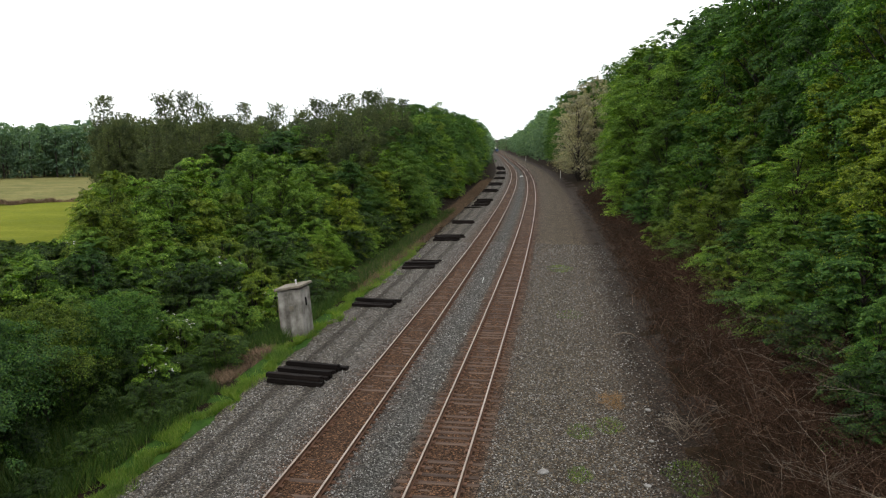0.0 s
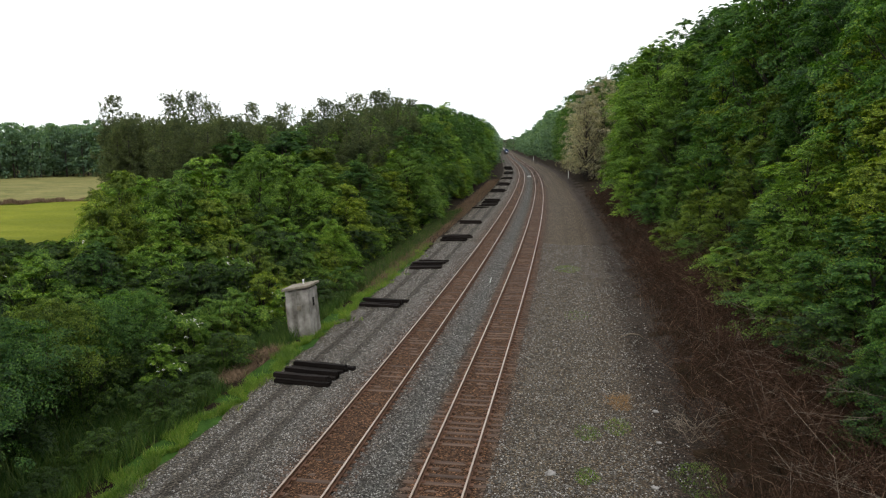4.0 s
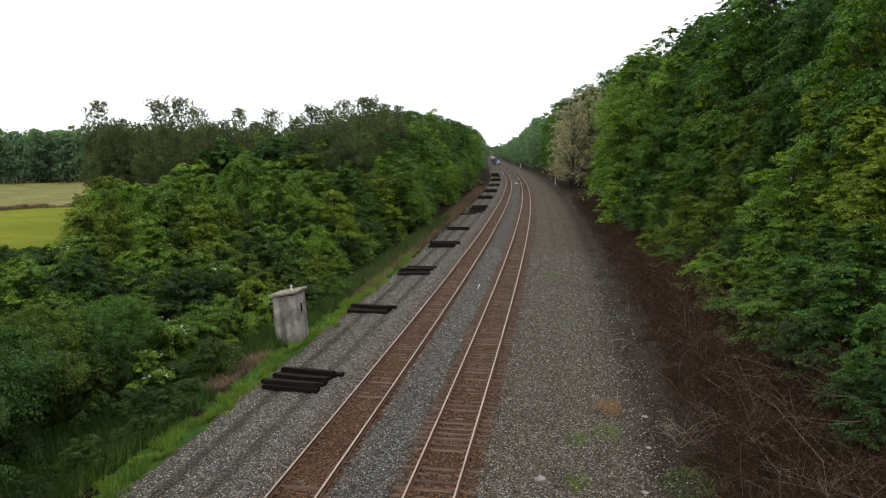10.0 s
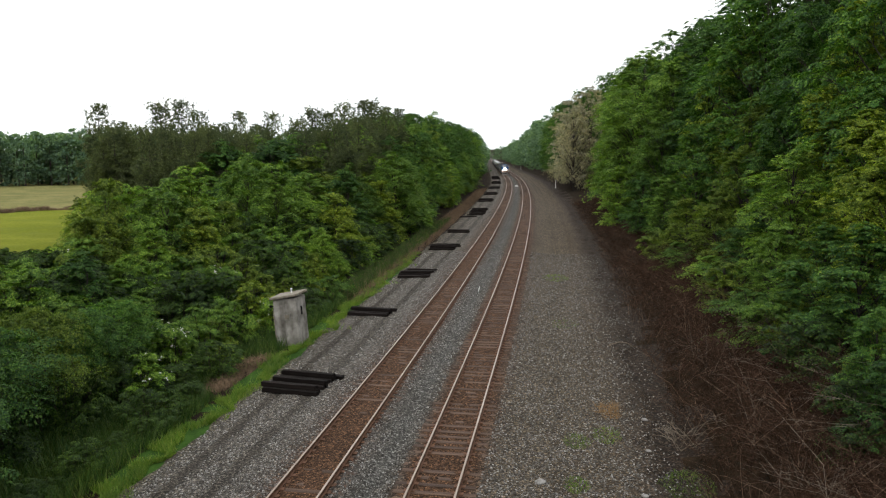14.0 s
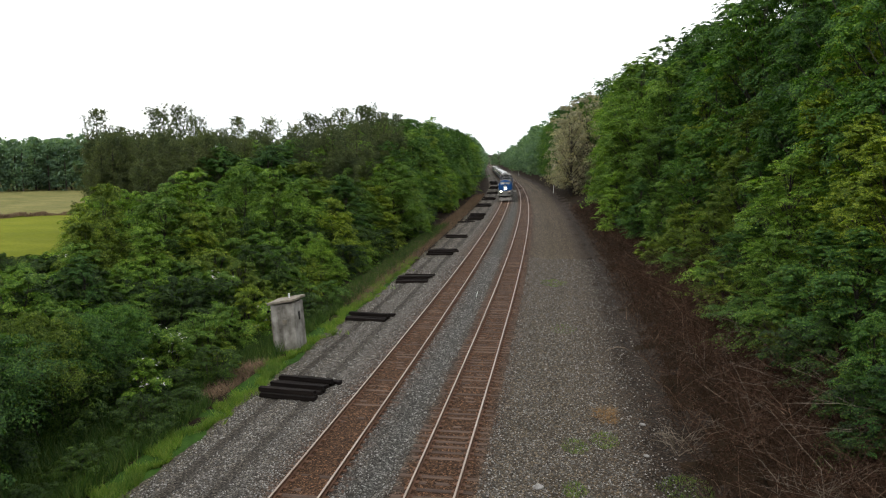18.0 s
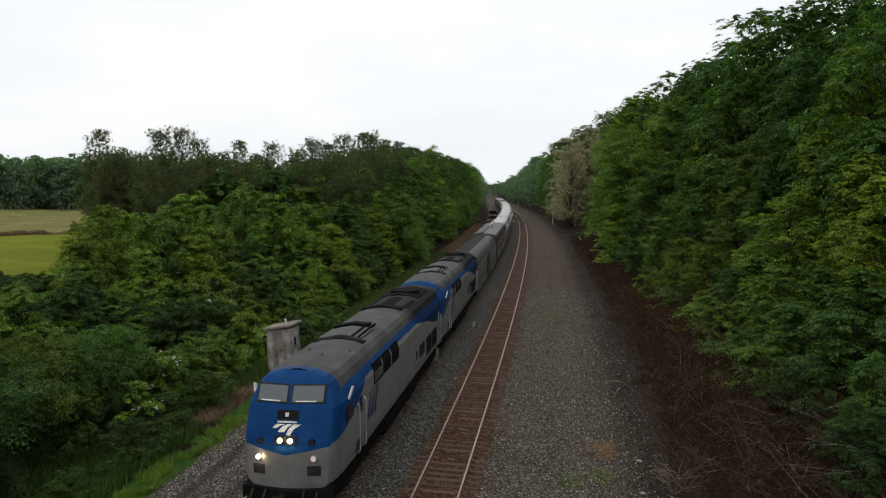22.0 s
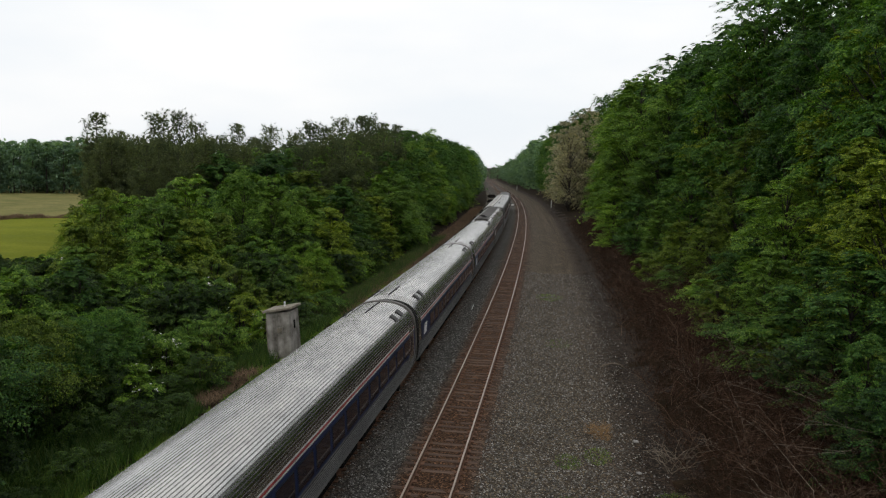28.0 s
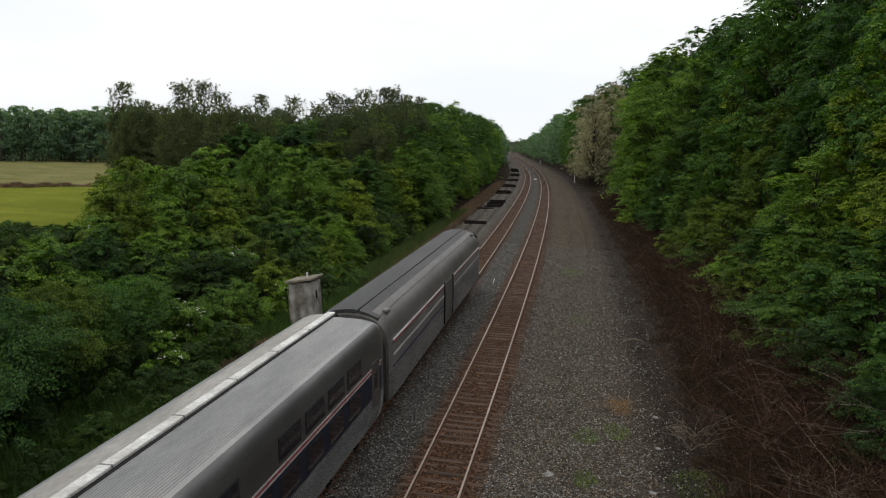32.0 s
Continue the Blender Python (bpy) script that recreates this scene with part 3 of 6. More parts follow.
# ---- grass and weeds along the bed ----
blades(34000, 12, 75, lambda s, f: -13.7 - 0.6 * noise_s(s, 1) - (0.8 + 0.5 * np.sin(s * 1.3) + 0.35 * np.sin(s * 3.7)) * f ** 0.8 + 0.9 * (f > 0.93) * np.sin(s * 2.1 + 1), 0.24, 0.6, 0.012, M["grass"], "verge_grass", "bright green grass along the edge of the trackbed", "grass", 1.6)
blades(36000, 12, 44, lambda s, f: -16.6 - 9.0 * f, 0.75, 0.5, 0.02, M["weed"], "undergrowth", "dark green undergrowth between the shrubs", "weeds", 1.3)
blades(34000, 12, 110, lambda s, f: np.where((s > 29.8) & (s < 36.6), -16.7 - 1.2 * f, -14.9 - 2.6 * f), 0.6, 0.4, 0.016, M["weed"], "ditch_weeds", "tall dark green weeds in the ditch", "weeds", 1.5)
for s, u, r, n in ((26.6, 0.6, 0.7, 500), (27.4, 1.7, 0.8, 500), (23, 0.5, 0.6, 500), (23.6, 4.0, 1.3, 1500), (61, -0.2, 1.6, 900), (45, 0.3, 1.2, 250)):
    blades(n, s - r, s + r, lambda ss, f: u + r * (2 * f - 1) * 0.7 * np.sqrt(np.clip(1 - ((ss - s) / r) ** 2, 0, 1)), 0.1, 0.9, 0.008, M["grass"], "grass_tuft", "thin patch of green grass growing through gravel", "grass", 1.0)


# ---- trees ----
def leaf_cards(centres, outward, per, spread, size, flat, r):
    """Folded leaf blades in sprays round each centre: two triangles a leaf."""
    n = len(centres)
    c = np.repeat(centres, per, 0)
    o = np.repeat(outward, per, 0)
    k = n * per
    off = r.normal(0, 1, (k, 3)) * spread
    off[:, 2] *= flat
    p = c + off
    p[:, 2] -= 0.1 * np.hypot(off[:, 0], off[:, 1])
    nrm = o * 0.6 + np.array([0, 0, 0.75]) + r.normal(0, 0.55, (k, 3))
    nrm /= np.linalg.norm(nrm, axis=1)[:, None]
    along = np.cross(nrm, r.normal(0, 1, (k, 3)))
    along /= np.linalg.norm(along, axis=1)[:, None] + 1e-6
    side = np.cross(nrm, along)
    ln = size * (0.6 + 0.8 * r.random((k, 1)))
    w = ln * 0.36
    base, tip = p - along * ln * 0.5, p + along * ln * 0.5 - nrm * ln * 0.12
    mid = p - along * ln * 0.05
    v = np.stack([base, mid + side * w + nrm * w * 0.25, tip, mid - side * w + nrm * w * 0.25], 1)
    return v.reshape(-1, 3)


def lobes_of(count, high, low, wide, r, pointed=0.0, spread=(0.2, 0.44)):
    """Centres and radii of the lumps that make up a crown."""
    out = []
    for i in range(count):
        f = (i + 0.5) / count
        z = low + (high - low) * f
        w = wide * math.sqrt(max(0.06, 1 - ((f - 0.38) / 0.66) ** 2)) * (1 - pointed * f)
        a, d = i * 2.4 + r.uniform(-0.5, 0.5), w * math.sqrt(r.uniform(0.15, 1.0)) * 0.82
        out.append((Vector((math.cos(a) * d, math.sin(a) * d, z + r.uniform(-0.06, 0.06) * (high - low))), max(wide * 0.15, w * r.uniform(*spread))))
    return out


def crown_mesh(name, lobes, sprays, leaves, size, mat, seed, droop=0.35, reach=0.5):
    """Leaves laid in drooping plates at the ends of the twigs, with open gaps between."""
    r = np.random.default_rng(seed)
    cs, ns, ts, rs = [], [], [], []
    for c, rad in lobes:
        d = r.normal(0, 1, (sprays, 3))
        d[:, 2] = d[:, 2] * 0.75 + 0.35
        d /= np.linalg.norm(d, axis=1)[:, None]
        d[:, 2] = np.maximum(d[:, 2], -0.35)
        cs.append(np.array(c) + d * rad * (1.08 - 0.6 * r.random((sprays, 1)) ** 2.2 + 0.55 * r.random((sprays, 1)) ** 4) * np.array([1.05, 1.05, 0.85]))
        n = d * 0.42 + np.array([0, 0, 0.9]) + r.normal(0, 0.2, (sprays, 3))
        ns.append(n / np.linalg.norm(n, axis=1)[:, None])
        ts.append(d)
        rs.append(rad * reach * (0.4 + 0.9 * r.random(sprays)))
    k = sprays * len(lobes) * leaves
    c, n, t, rad = (np.repeat(np.concatenate(q), leaves, 0) for q in (cs, ns, ts, rs))
    t = t - n * (t * n).sum(1)[:, None]
    t /= np.linalg.norm(t, axis=1)[:, None] + 1e-6
    b = np.cross(n, t)
    q, a = r.random(k) ** 0.62, r.random(k) * 6.283
    ragged = 1 + 0.22 * np.sin(a * np.repeat(r.integers(2, 5, k // leaves), leaves) + np.repeat(r.random(k // leaves) * 6.283, leaves)) + r.normal(0, 0.14, k)
    x, y = np.cos(a) * q * ragged * 1.3, np.sin(a) * q * ragged * 0.85
    out = t * x[:, None] + b * y[:, None]
    p = c + (out - n * (droop * (q ** 2 + 0.25 * np.abs(x)))[:, None] + n * r.normal(0, 0.06, (k, 1))) * rad[:, None]
    nrm = n + out * droop + r.normal(0, 0.24, (k, 3))
    nrm /= np.linalg.norm(nrm, axis=1)[:, None]
    along = out * 0.7 + r.normal(0, 0.8, (k, 3)) + t * 0.4
    along -= nrm * (along * nrm).sum(1)[:, None]
    along /= np.linalg.norm(along, axis=1)[:, None] + 1e-6
    side = np.cross(nrm, along)
    ln = size * (0.6 + 0.8 * r.random((k, 1)))
    w = ln * 0.3
    mid = p - along * ln * 0.05
    v = np.stack([p - along * ln * 0.5, mid + side * w + nrm * w * 0.25, p + along * ln * 0.5 - nrm * ln * 0.15, mid - side * w + nrm * w * 0.25], 1)
    return quads_mesh(name, v.reshape(-1, 3), 4, mat)


def wood_mesh(name, lobes, trunk_r, fork, mat, seed, stems=1, sides=7):
    """Trunk, and a limb that bends up to each lump of the crown."""
    r = random.Random(seed)
    pieces = []
    top = max(c.z for c, _ in lobes)
    spine = []
    lean = Vector((r.uniform(-0.04, 0.04), r.uniform(-0.04, 0.04), 0))
    for i in range(9):
        f = i / 8
        spine.append(Vector((lean.x * f * top + r.uniform(-0.08, 0.08) * (f > 0), lean.y * f * top + r.uniform(-0.08, 0.08) * (f > 0), -0.5 + (top * 0.92 + 0.5) * f)))
    if stems == 1:
        pieces.append(tube(spine, [trunk_r * (1.25 if i == 0 else 1.0 - 0.85 * i / 8) for i in range(9)], sides))
    for c, rad in lobes:
        if stems == 1:
            f = min(max((c.z - rad * 0.9) / top - 0.12, fork), 0.9)
            k = f * 8
            i = min(int(k), 7)
            start = spine[i].lerp(spine[i + 1], k - i)
            r0 = trunk_r * (1.0 - 0.85 * f) * 0.55
        else:
            start = Vector((r.uniform(-0.3, 0.3), r.uniform(-0.3, 0.3), -0.3))
            r0 = trunk_r
        mid = start.lerp(c, 0.5) + Vector((r.uniform(-0.2, 0.2), r.uniform(-0.2, 0.2), (c - start).length * 0.05))
        pieces.append(tube([start, mid, c], [r0, r0 * 0.6, r0 * 0.2], 5))
        for j in range(3):
            e = c + Vector((r.uniform(-1, 1), r.uniform(-1, 1), r.uniform(-0.3, 0.9))) * rad * 0.8
            m2 = mid.lerp(c, r.uniform(0.3, 1.0))
            pieces.append(tube([m2, m2.lerp(e, 0.5) + Vector((0, 0, 0.1)), e], [r0 * 0.35, r0 * 0.22, r0 * 0.06], 4))
    v, f = gather(pieces)
    return mesh_from(name, v, f, mat, smooth=True)


def broadleaf(high, low, wide, lobes, sprays, leaves, size, leaf, seed, label, trunk=0.2, pointed=0.0, stems=1, category="tree", name="broadleaf_tree", droop=0.35, reach=0.5):
    r = random.Random(seed)
    ls = lobes_of(lobes, high - wide * 0.22, low, wide, r, pointed)
    t = thing(name, label, category)
    part("trunk" if stems == 1 else "stem", wood_mesh("trunk", ls, trunk, 0.12, M["bark"], seed, stems), None, t)
    part("crown", crown_mesh("crown", ls, sprays, leaves, size, leaf, seed, droop, reach), None, t)
    return t


def pine(high, wide, seed, label, bare=0.3):
    """Pine with an open top: whorls of long limbs that turn up, brushes of needles towards their ends."""
    r, rn = random.Random(seed), np.random.default_rng(seed)
    pieces = [tube([(0, 0, -0.5), (0.1, 0, high * 0.35), (0, 0.1, high * 0.7), (0, 0, high * 0.98)], [0.2, 0.15, 0.09, 0.02], 7)]
    tufts, dirs = [], []
    z = high * bare
    while z < high * 0.97:
        f = (z - high * bare) / (high * (1 - bare))
        turn = r.uniform(0, 6.283)
        count = r.randint(5, 7)
        for k in range(count):
            a = turn + 6.283 * (k + r.uniform(-0.25, 0.25)) / count
            ln = wide * (1.05 - f) ** 0.42 * r.uniform(0.4, 1.1)
            out = Vector((math.cos(a), math.sin(a), 0))
            p = [Vector((0, 0, z)), out * ln * 0.55 + Vector((0, 0, z + ln * 0.08)), out * ln + Vector((0, 0, z + ln * (r.uniform(0.2, 0.5) if f < 0.7 else r.uniform(0.3, 0.85))))]
            pieces.append(tube(p, [0.05 * (1.2 - f), 0.032 * (1.2 - f), 0.01], 4))
            for g in np.linspace(0.35, 1.0, max(4, int(ln * 3.4))):
                q = p[0].lerp(p[1], g * 2) if g < 0.5 else p[1].lerp(p[2], g * 2 - 1)
                for _ in range(6 if f < 0.72 else 3):
                    tufts.append(np.array(q) + rn.normal(0, 0.2, 3))
                    dirs.append(np.array((math.cos(a) * 0.6, math.sin(a) * 0.6, 0.7)) + rn.normal(0, 0.4, 3))
        z += r.uniform(0.5, 0.75)
    for _ in range(10):
        tufts.append(np.array((0, 0, high * 0.98 - 0.06 * _)))
        dirs.append(np.array((0, 0, 1.0)))
    tufts, dirs = np.array(tufts), np.array(dirs)
    per = 13
    c, d = np.repeat(tufts, per, 0), np.repeat(dirs, per, 0)
    d = d + rn.normal(0, 0.6, d.shape)
    d /= np.linalg.norm(d, axis=1)[:, None]
    ln = 0.25 * (0.6 + 0.7 * rn.random((len(c), 1)))
    w = np.cross(d, rn.normal(0, 1, d.shape))
    w = w / np.linalg.norm(w, axis=1)[:, None] * 0.02
    b0 = c + d * 0.02
    v = np.stack([b0 - w, b0 + w, b0 + d * ln + w * 0.4, b0 + d * ln - w * 0.4], 1).reshape(-1, 3)
    t = thing("pine_tree", label, "pine")
    vv, ff = gather(pieces)
    part("trunk", mesh_from("trunk", vv, ff, M["bark"], smooth=True), None, t)
    part("crown", quads_mesh("crown", v, 4, M["needle"]), None, t)
    return t


KINDS = {
    "tall": [broadleaf(22, 2.6, 5.6, 46, 26, 54, 0.19, M["leaf_dark"], 11, "tall broadleaf tree with a deep green crown", 0.3, 0.1, name="woodland_tree", droop=0.3, reach=0.36),
             broadleaf(22, 2.0, 5.6, 48, 26, 54, 0.19, M["leaf"], 12, "tall broadleaf tree with a full fresh green crown", 0.28, 0.2, name="woodland_tree", droop=0.3, reach=0.4),
             broadleaf(22, 2.2, 5.8, 44, 26, 56, 0.19, M["leaf_dark"], 13, "tall broadleaf tree with a dark uneven crown", 0.32, 0.2, name="woodland_tree", droop=0.25, reach=0.36),
             broadleaf(22, 1.6, 5.4, 48, 26, 54, 0.19, M["leaf_yellow"], 14, "tall broadleaf tree in layered yellowish green leaf", 0.3, 0.5, name="woodland_tree", droop=0.4, reach=0.42)],
    "mid": [broadleaf(11, 0.7, 3.7, 38, 14, 78, 0.14, M["leaf"], 21, "young broadleaf tree in fresh green leaf", 0.14, 0.5, name="young_tree"),
            broadleaf(11, 0.7, 3.4, 38, 14, 78, 0.14, M["leaf_dark"], 22, "young broadleaf tree with a dark green crown", 0.14, 0.4, name="young_tree"),
            broadleaf(11, 0.8, 4.0, 38, 14, 80, 0.14, M["leaf"], 23, "spreading young tree in layered green leaf", 0.15, 0.3, name="young_tree", reach=0.6),
            broadleaf(11, 0.8, 3.6, 38, 14, 78, 0.14, M["leaf_yellow"], 24, "young tree with a yellow-green crown", 0.13, 0.45, name="young_tree", droop=0.5),
            broadleaf(11, 5.4, 5.4, 34, 14, 96, 0.15, M["leaf_dark"], 25, "low spreading tree with an overhanging leafy crown", 0.16, 0.1, name="young_tree", droop=0.5),
            broadleaf(11, 5.0, 5.0, 34, 14, 96, 0.15, M["leaf_yellow"], 26, "low spreading tree with an overhanging yellow-green crown", 0.16, 0.1, name="young_tree", droop=0.5)],
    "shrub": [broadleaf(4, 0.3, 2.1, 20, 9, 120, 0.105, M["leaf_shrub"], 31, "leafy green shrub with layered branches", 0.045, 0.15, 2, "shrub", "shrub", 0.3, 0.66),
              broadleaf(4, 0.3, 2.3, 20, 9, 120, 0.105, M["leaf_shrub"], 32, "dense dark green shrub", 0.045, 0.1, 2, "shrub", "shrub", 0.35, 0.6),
              broadleaf(4, 0.3, 2.0, 20, 9, 120, 0.105, M["leaf_yellow"], 33, "tall yellow-green shrub with layered branches", 0.05, 0.3, 2, "shrub", "shrub", 0.3, 0.66),
              broadleaf(4, 0.3, 2.0, 20, 9, 120, 0.105, M["leaf"], 34, "green shrub dotted with flat white blossom", 0.05, 0.2, 2, "shrub", "shrub", 0.3, 0.66),
              broadleaf(4, 0.3, 2.2, 20, 9, 120, 0.105, M["leaf"], 35, "fresh green shrub in flat layered leaf", 0.05, 0.2, 2, "shrub", "shrub", 0.25, 0.7)],
    "pale": [broadleaf(22, 2.0, 4.8, 46, 14, 34, 0.2, M["leaf_pale"], 41, "tall tree with thin tan spring foliage", 0.26, 0.2, name="tan_tree", droop=1.1, reach=0.4)],
    "pine": [pine(16, 3.4, 61, "tall dark pine with an open feathery top", 0.15), pine(16, 2.9, 62, "slender dark pine with upturned limbs", 0.12), pine(16, 3.2, 63, "dark pine with a ragged open crown", 0.12)],
}
ls = lobes_of(20, 3.55, 0.3, 2.0, random.Random(34), 0.2)
bl = [(c, rad * 1.12) for c, rad in ls[6::2]]
part("blossom", crown_mesh("blossom", bl, 5, 9, 0.09, M["blossom"], 77, 0.1, 0.22), None, KINDS["shrub"][3], "flat clusters of white blossom")
TALL = {"tall": 22.0, "mid": 11.0, "shrub": 4.0, "pale": 22.0, "pine": 16.0}
BLOOM = 3
LISTS = {"tall": "woodland trees", "mid": "young trees", "shrub": "shrubs by the line", "pale": "tan trees", "pine": "pines"}
USED = set()
tr = random.Random(99)


def plant(kind, s, u, high, which=None, wide=1.0):
    """Stands a tree of that height; the first of a kind is moved to its place, the next are copies."""
    i = which if which is not None else tr.randrange(len(KINDS[kind]))
    p = spot(s, u, float(lie(s, u)) - 0.1)
    m = pose(*(float(v) for v in p), 0, 0, tr.uniform(0, 360))
    src = KINDS[kind][i]
    if (kind, i) in USED:
        ob = copy_thing(src, m)
    else:
        ob = src
        USED.add((kind, i))
        ob.matrix_basis = m
        ob["group"] = LISTS[kind]
    k = high / TALL[kind]
    w = k * wide
    ob.scale = (w, w, k)
    return ob


def line_place(azimuth, d):
    """s and u of the place d metres off, at an azimuth in degrees."""
    x, y = d * math.sin(radians(azimuth)), d * math.cos(radians(azimuth))
    i = int(np.argmin((X_TAB - x) ** 2 + (Y_TAB - y) ** 2))
    return float(S_TAB[i]), float((x - X_TAB[i]) * math.cos(TH_TAB[i]) + (y - Y_TAB[i]) * math.sin(TH_TAB[i]))


def view_cap(s, u):
    """Greatest height that keeps the view to the open meadow."""
    x, y, _ = spot(s, u)
    d = math.hypot(x, y)
    if math.degrees(math.atan2(x, y)) < -25.9 and d > 34:
        return 11.2 - 0.112 * d if d < 82 else 0.0
    return 99.0


def pine_gap(s, u):
    """Greatest height that keeps the dark pines in view over the young trees."""
    x, y, _ = spot(s, u)
    d, az = math.hypot(x, y), math.degrees(math.atan2(x, y))
    if d < 45 or az > -3:
        return 99.0
    return 10.6 - 0.028 * d if az < -15.3 else 11.4


grow = lambda s, table: float(np.interp(s, [a for a, b in table], [b for a, b in table]))
# beside the ditch: shrubs first, then young trees, pines and taller ones
for s in np.arange(10, 120, 2.2):
    for row in range(5):
        ss, u = s + tr.uniform(-1.2, 1.2), -17.0 - 2.6 * row + tr.uniform(-0.7, 0.7)
        cap = view_cap(ss, u)
        if cap < 1.2 or (36 < ss < 44.5 and u > -17.5) or (row > 2 and ss > 75) or (row == 0 and ss > 52) or tr.random() < (0.35 if ss < 31 else 0.06):
            continue
        hh = grow(ss, [(10, 2.6), (30, 3.3), (45, 3.8), (60, 4.0), (120, 4.4)]) * (0.55, 0.85, 1.05, 1.2, 1.35)[row] * tr.uniform(0.8, 1.2)
        # the nearest shrubs get the kinds whose leaf colour holds the shade
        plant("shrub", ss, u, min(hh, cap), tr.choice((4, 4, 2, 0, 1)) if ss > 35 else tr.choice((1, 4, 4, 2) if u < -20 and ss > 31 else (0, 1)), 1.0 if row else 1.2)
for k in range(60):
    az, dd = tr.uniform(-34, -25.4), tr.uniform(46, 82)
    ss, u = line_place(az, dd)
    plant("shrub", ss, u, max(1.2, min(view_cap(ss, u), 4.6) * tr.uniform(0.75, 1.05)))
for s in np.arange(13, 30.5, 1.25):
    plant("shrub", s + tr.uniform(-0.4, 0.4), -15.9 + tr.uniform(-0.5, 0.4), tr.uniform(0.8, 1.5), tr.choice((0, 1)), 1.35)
for s, u, hh in ((43.5, -17.8, 2.6), (34.0, -19.5, 3.4), (46, -22.5, 4.2), (45, -26.0, 4.4), (30, -18.6, 2.7)):
    plant("shrub", s, u, min(hh, view_cap(s, u)), BLOOM)
for s in np.arange(36, 215, 4.8):
    for row in range(5):
        ss, u = s + tr.uniform(-2, 2), -21.0 - 4.4 * row + tr.uniform(-1.6, 1.6)
        if view_cap(ss, u) < 50 or (row == 0 and ss < 50) or tr.random() < 0.1:
            continue
        hh = grow(ss + 2.0 * row, [(36, 4.8), (48, 6.6), (62, 9.5), (80, 12.6), (110, 14.6), (215, 17)]) * (0.72 if row == 0 else 1.0)
        plant("mid", ss, u, min(hh * tr.uniform(0.72, 1.14), pine_gap(ss, u) * tr.uniform(0.8, 1.0)), tr.randrange(4), tr.uniform(0.95, 1.3))
for az, d, hh, which, wide in ((-23.8, 56, 10.0, 3, 0.9), (-25.7, 53, 7.6, 3, 1.0), (-18.0, 62, 10.3, 0, 1.2), (-20.6, 58, 9.0, 2, 1.2), (-12.4, 84, 12.7, 1, 1.5), (-14.2, 80, 10.6, 0, 1.2), (-7.3, 112, 15.3, 1, 1.1), (-9.2, 95, 12.2, 0, 1.1),
                               (-29.5, 33, 5.7, 5, 0.9), (-26.4, 36, 5.2, 4, 0.9), (-33.0, 30, 6.0, 4, 1.0), (-24.0, 38, 4.8, 4, 0.9), (-37, 25, 6.0, 4, 1.0), (-16.0, 88, 12.6, 1, 1.2), (-10.8, 92, 13.2, 1, 1.2), (-8.2, 98, 14.0, 0, 1.1), (-13.2, 96, 13.0, 0, 1.2), (-6.0, 104, 14.5, 0, 1.0)):
    plant("mid", *line_place(az, d), hh, which, wide)
for az, d, hh in ((-24.0, 103, 16.6), (-22.6, 110, 14.6), (-20.2, 104, 16.8), (-18.6, 112, 17.4), (-17.7, 108, 15.6), (-14.6, 118, 16.6), (-9.4, 120, 17.0), (-8.3, 118, 16.4), (-7.0, 116, 17.4), (-5.6, 112, 18.0), (-5.0, 118, 18.2),
                  (-4.0, 124, 18.0), (-12.3, 112, 15.8), (-15.8, 104, 14.2), (-21.4, 98, 13.8), (-10.6, 106, 14.6), (-3.0, 132, 17.6), (-23.2, 96, 13.2), (-19.4, 96, 13.6), (-16.8, 98, 13.4), (-13.6, 106, 14.2)):
    plant("pine", *line_place(az, d), hh * 1.02, None, 1.0)
for k in range(18):
    az, d = -24.3 + 18.5 * k / 17 + tr.uniform(-0.4, 0.4), tr.uniform(88, 102)
    plant("pine", *line_place(az, d), (11.3 + 0.026 * d if az < -11 else 11.3 + 0.034 * d) * tr.uniform(0.9, 1.03), None, tr.uniform(1.0, 1.25))
for s in np.arange(112, 335, 7.5):
    for row in range(3):
        ss, u = s + tr.uniform(-2.5, 2.5), -22.5 - 8 * row + tr.uniform(-2, 2)
        if view_cap(ss, u) > 50:
            plant("tall", ss, u, grow(ss, [(112, 14.5), (160, 18), (220, 21), (335, 23)]) * tr.uniform(0.86, 1.08) * (0.85 if row == 0 else 1.0), tr.choice((0, 1, 2, 2)))
# unseen trees added round the bridge one looks from, to shade near ground
for s in np.arange(-48, 25, 6.5):
    for u in (-28.5, -35.5):
        plant("tall", s + tr.uniform(-1.5, 1.5), u + tr.uniform(-1, 1), tr.uniform(13, 17) if s > 4 else tr.uniform(16, 20), tr.choice((0, 2)), 0.9)
# one more unseen row, blocks sky over the near left shrubs
for s in np.arange(-14, 17, 5):
    plant("tall", s, -23.8 + tr.uniform(-0.6, 0.6), tr.uniform(12, 14), tr.choice((0, 2)), 1.0)
for s in np.arange(-48, 12, 6.5):
    for u in (16.5, 24):
        plant("tall", s + tr.uniform(-1.5, 1.5), u + tr.uniform(-1, 1), tr.uniform(15, 19), tr.choice((0, 2)), 1.0)
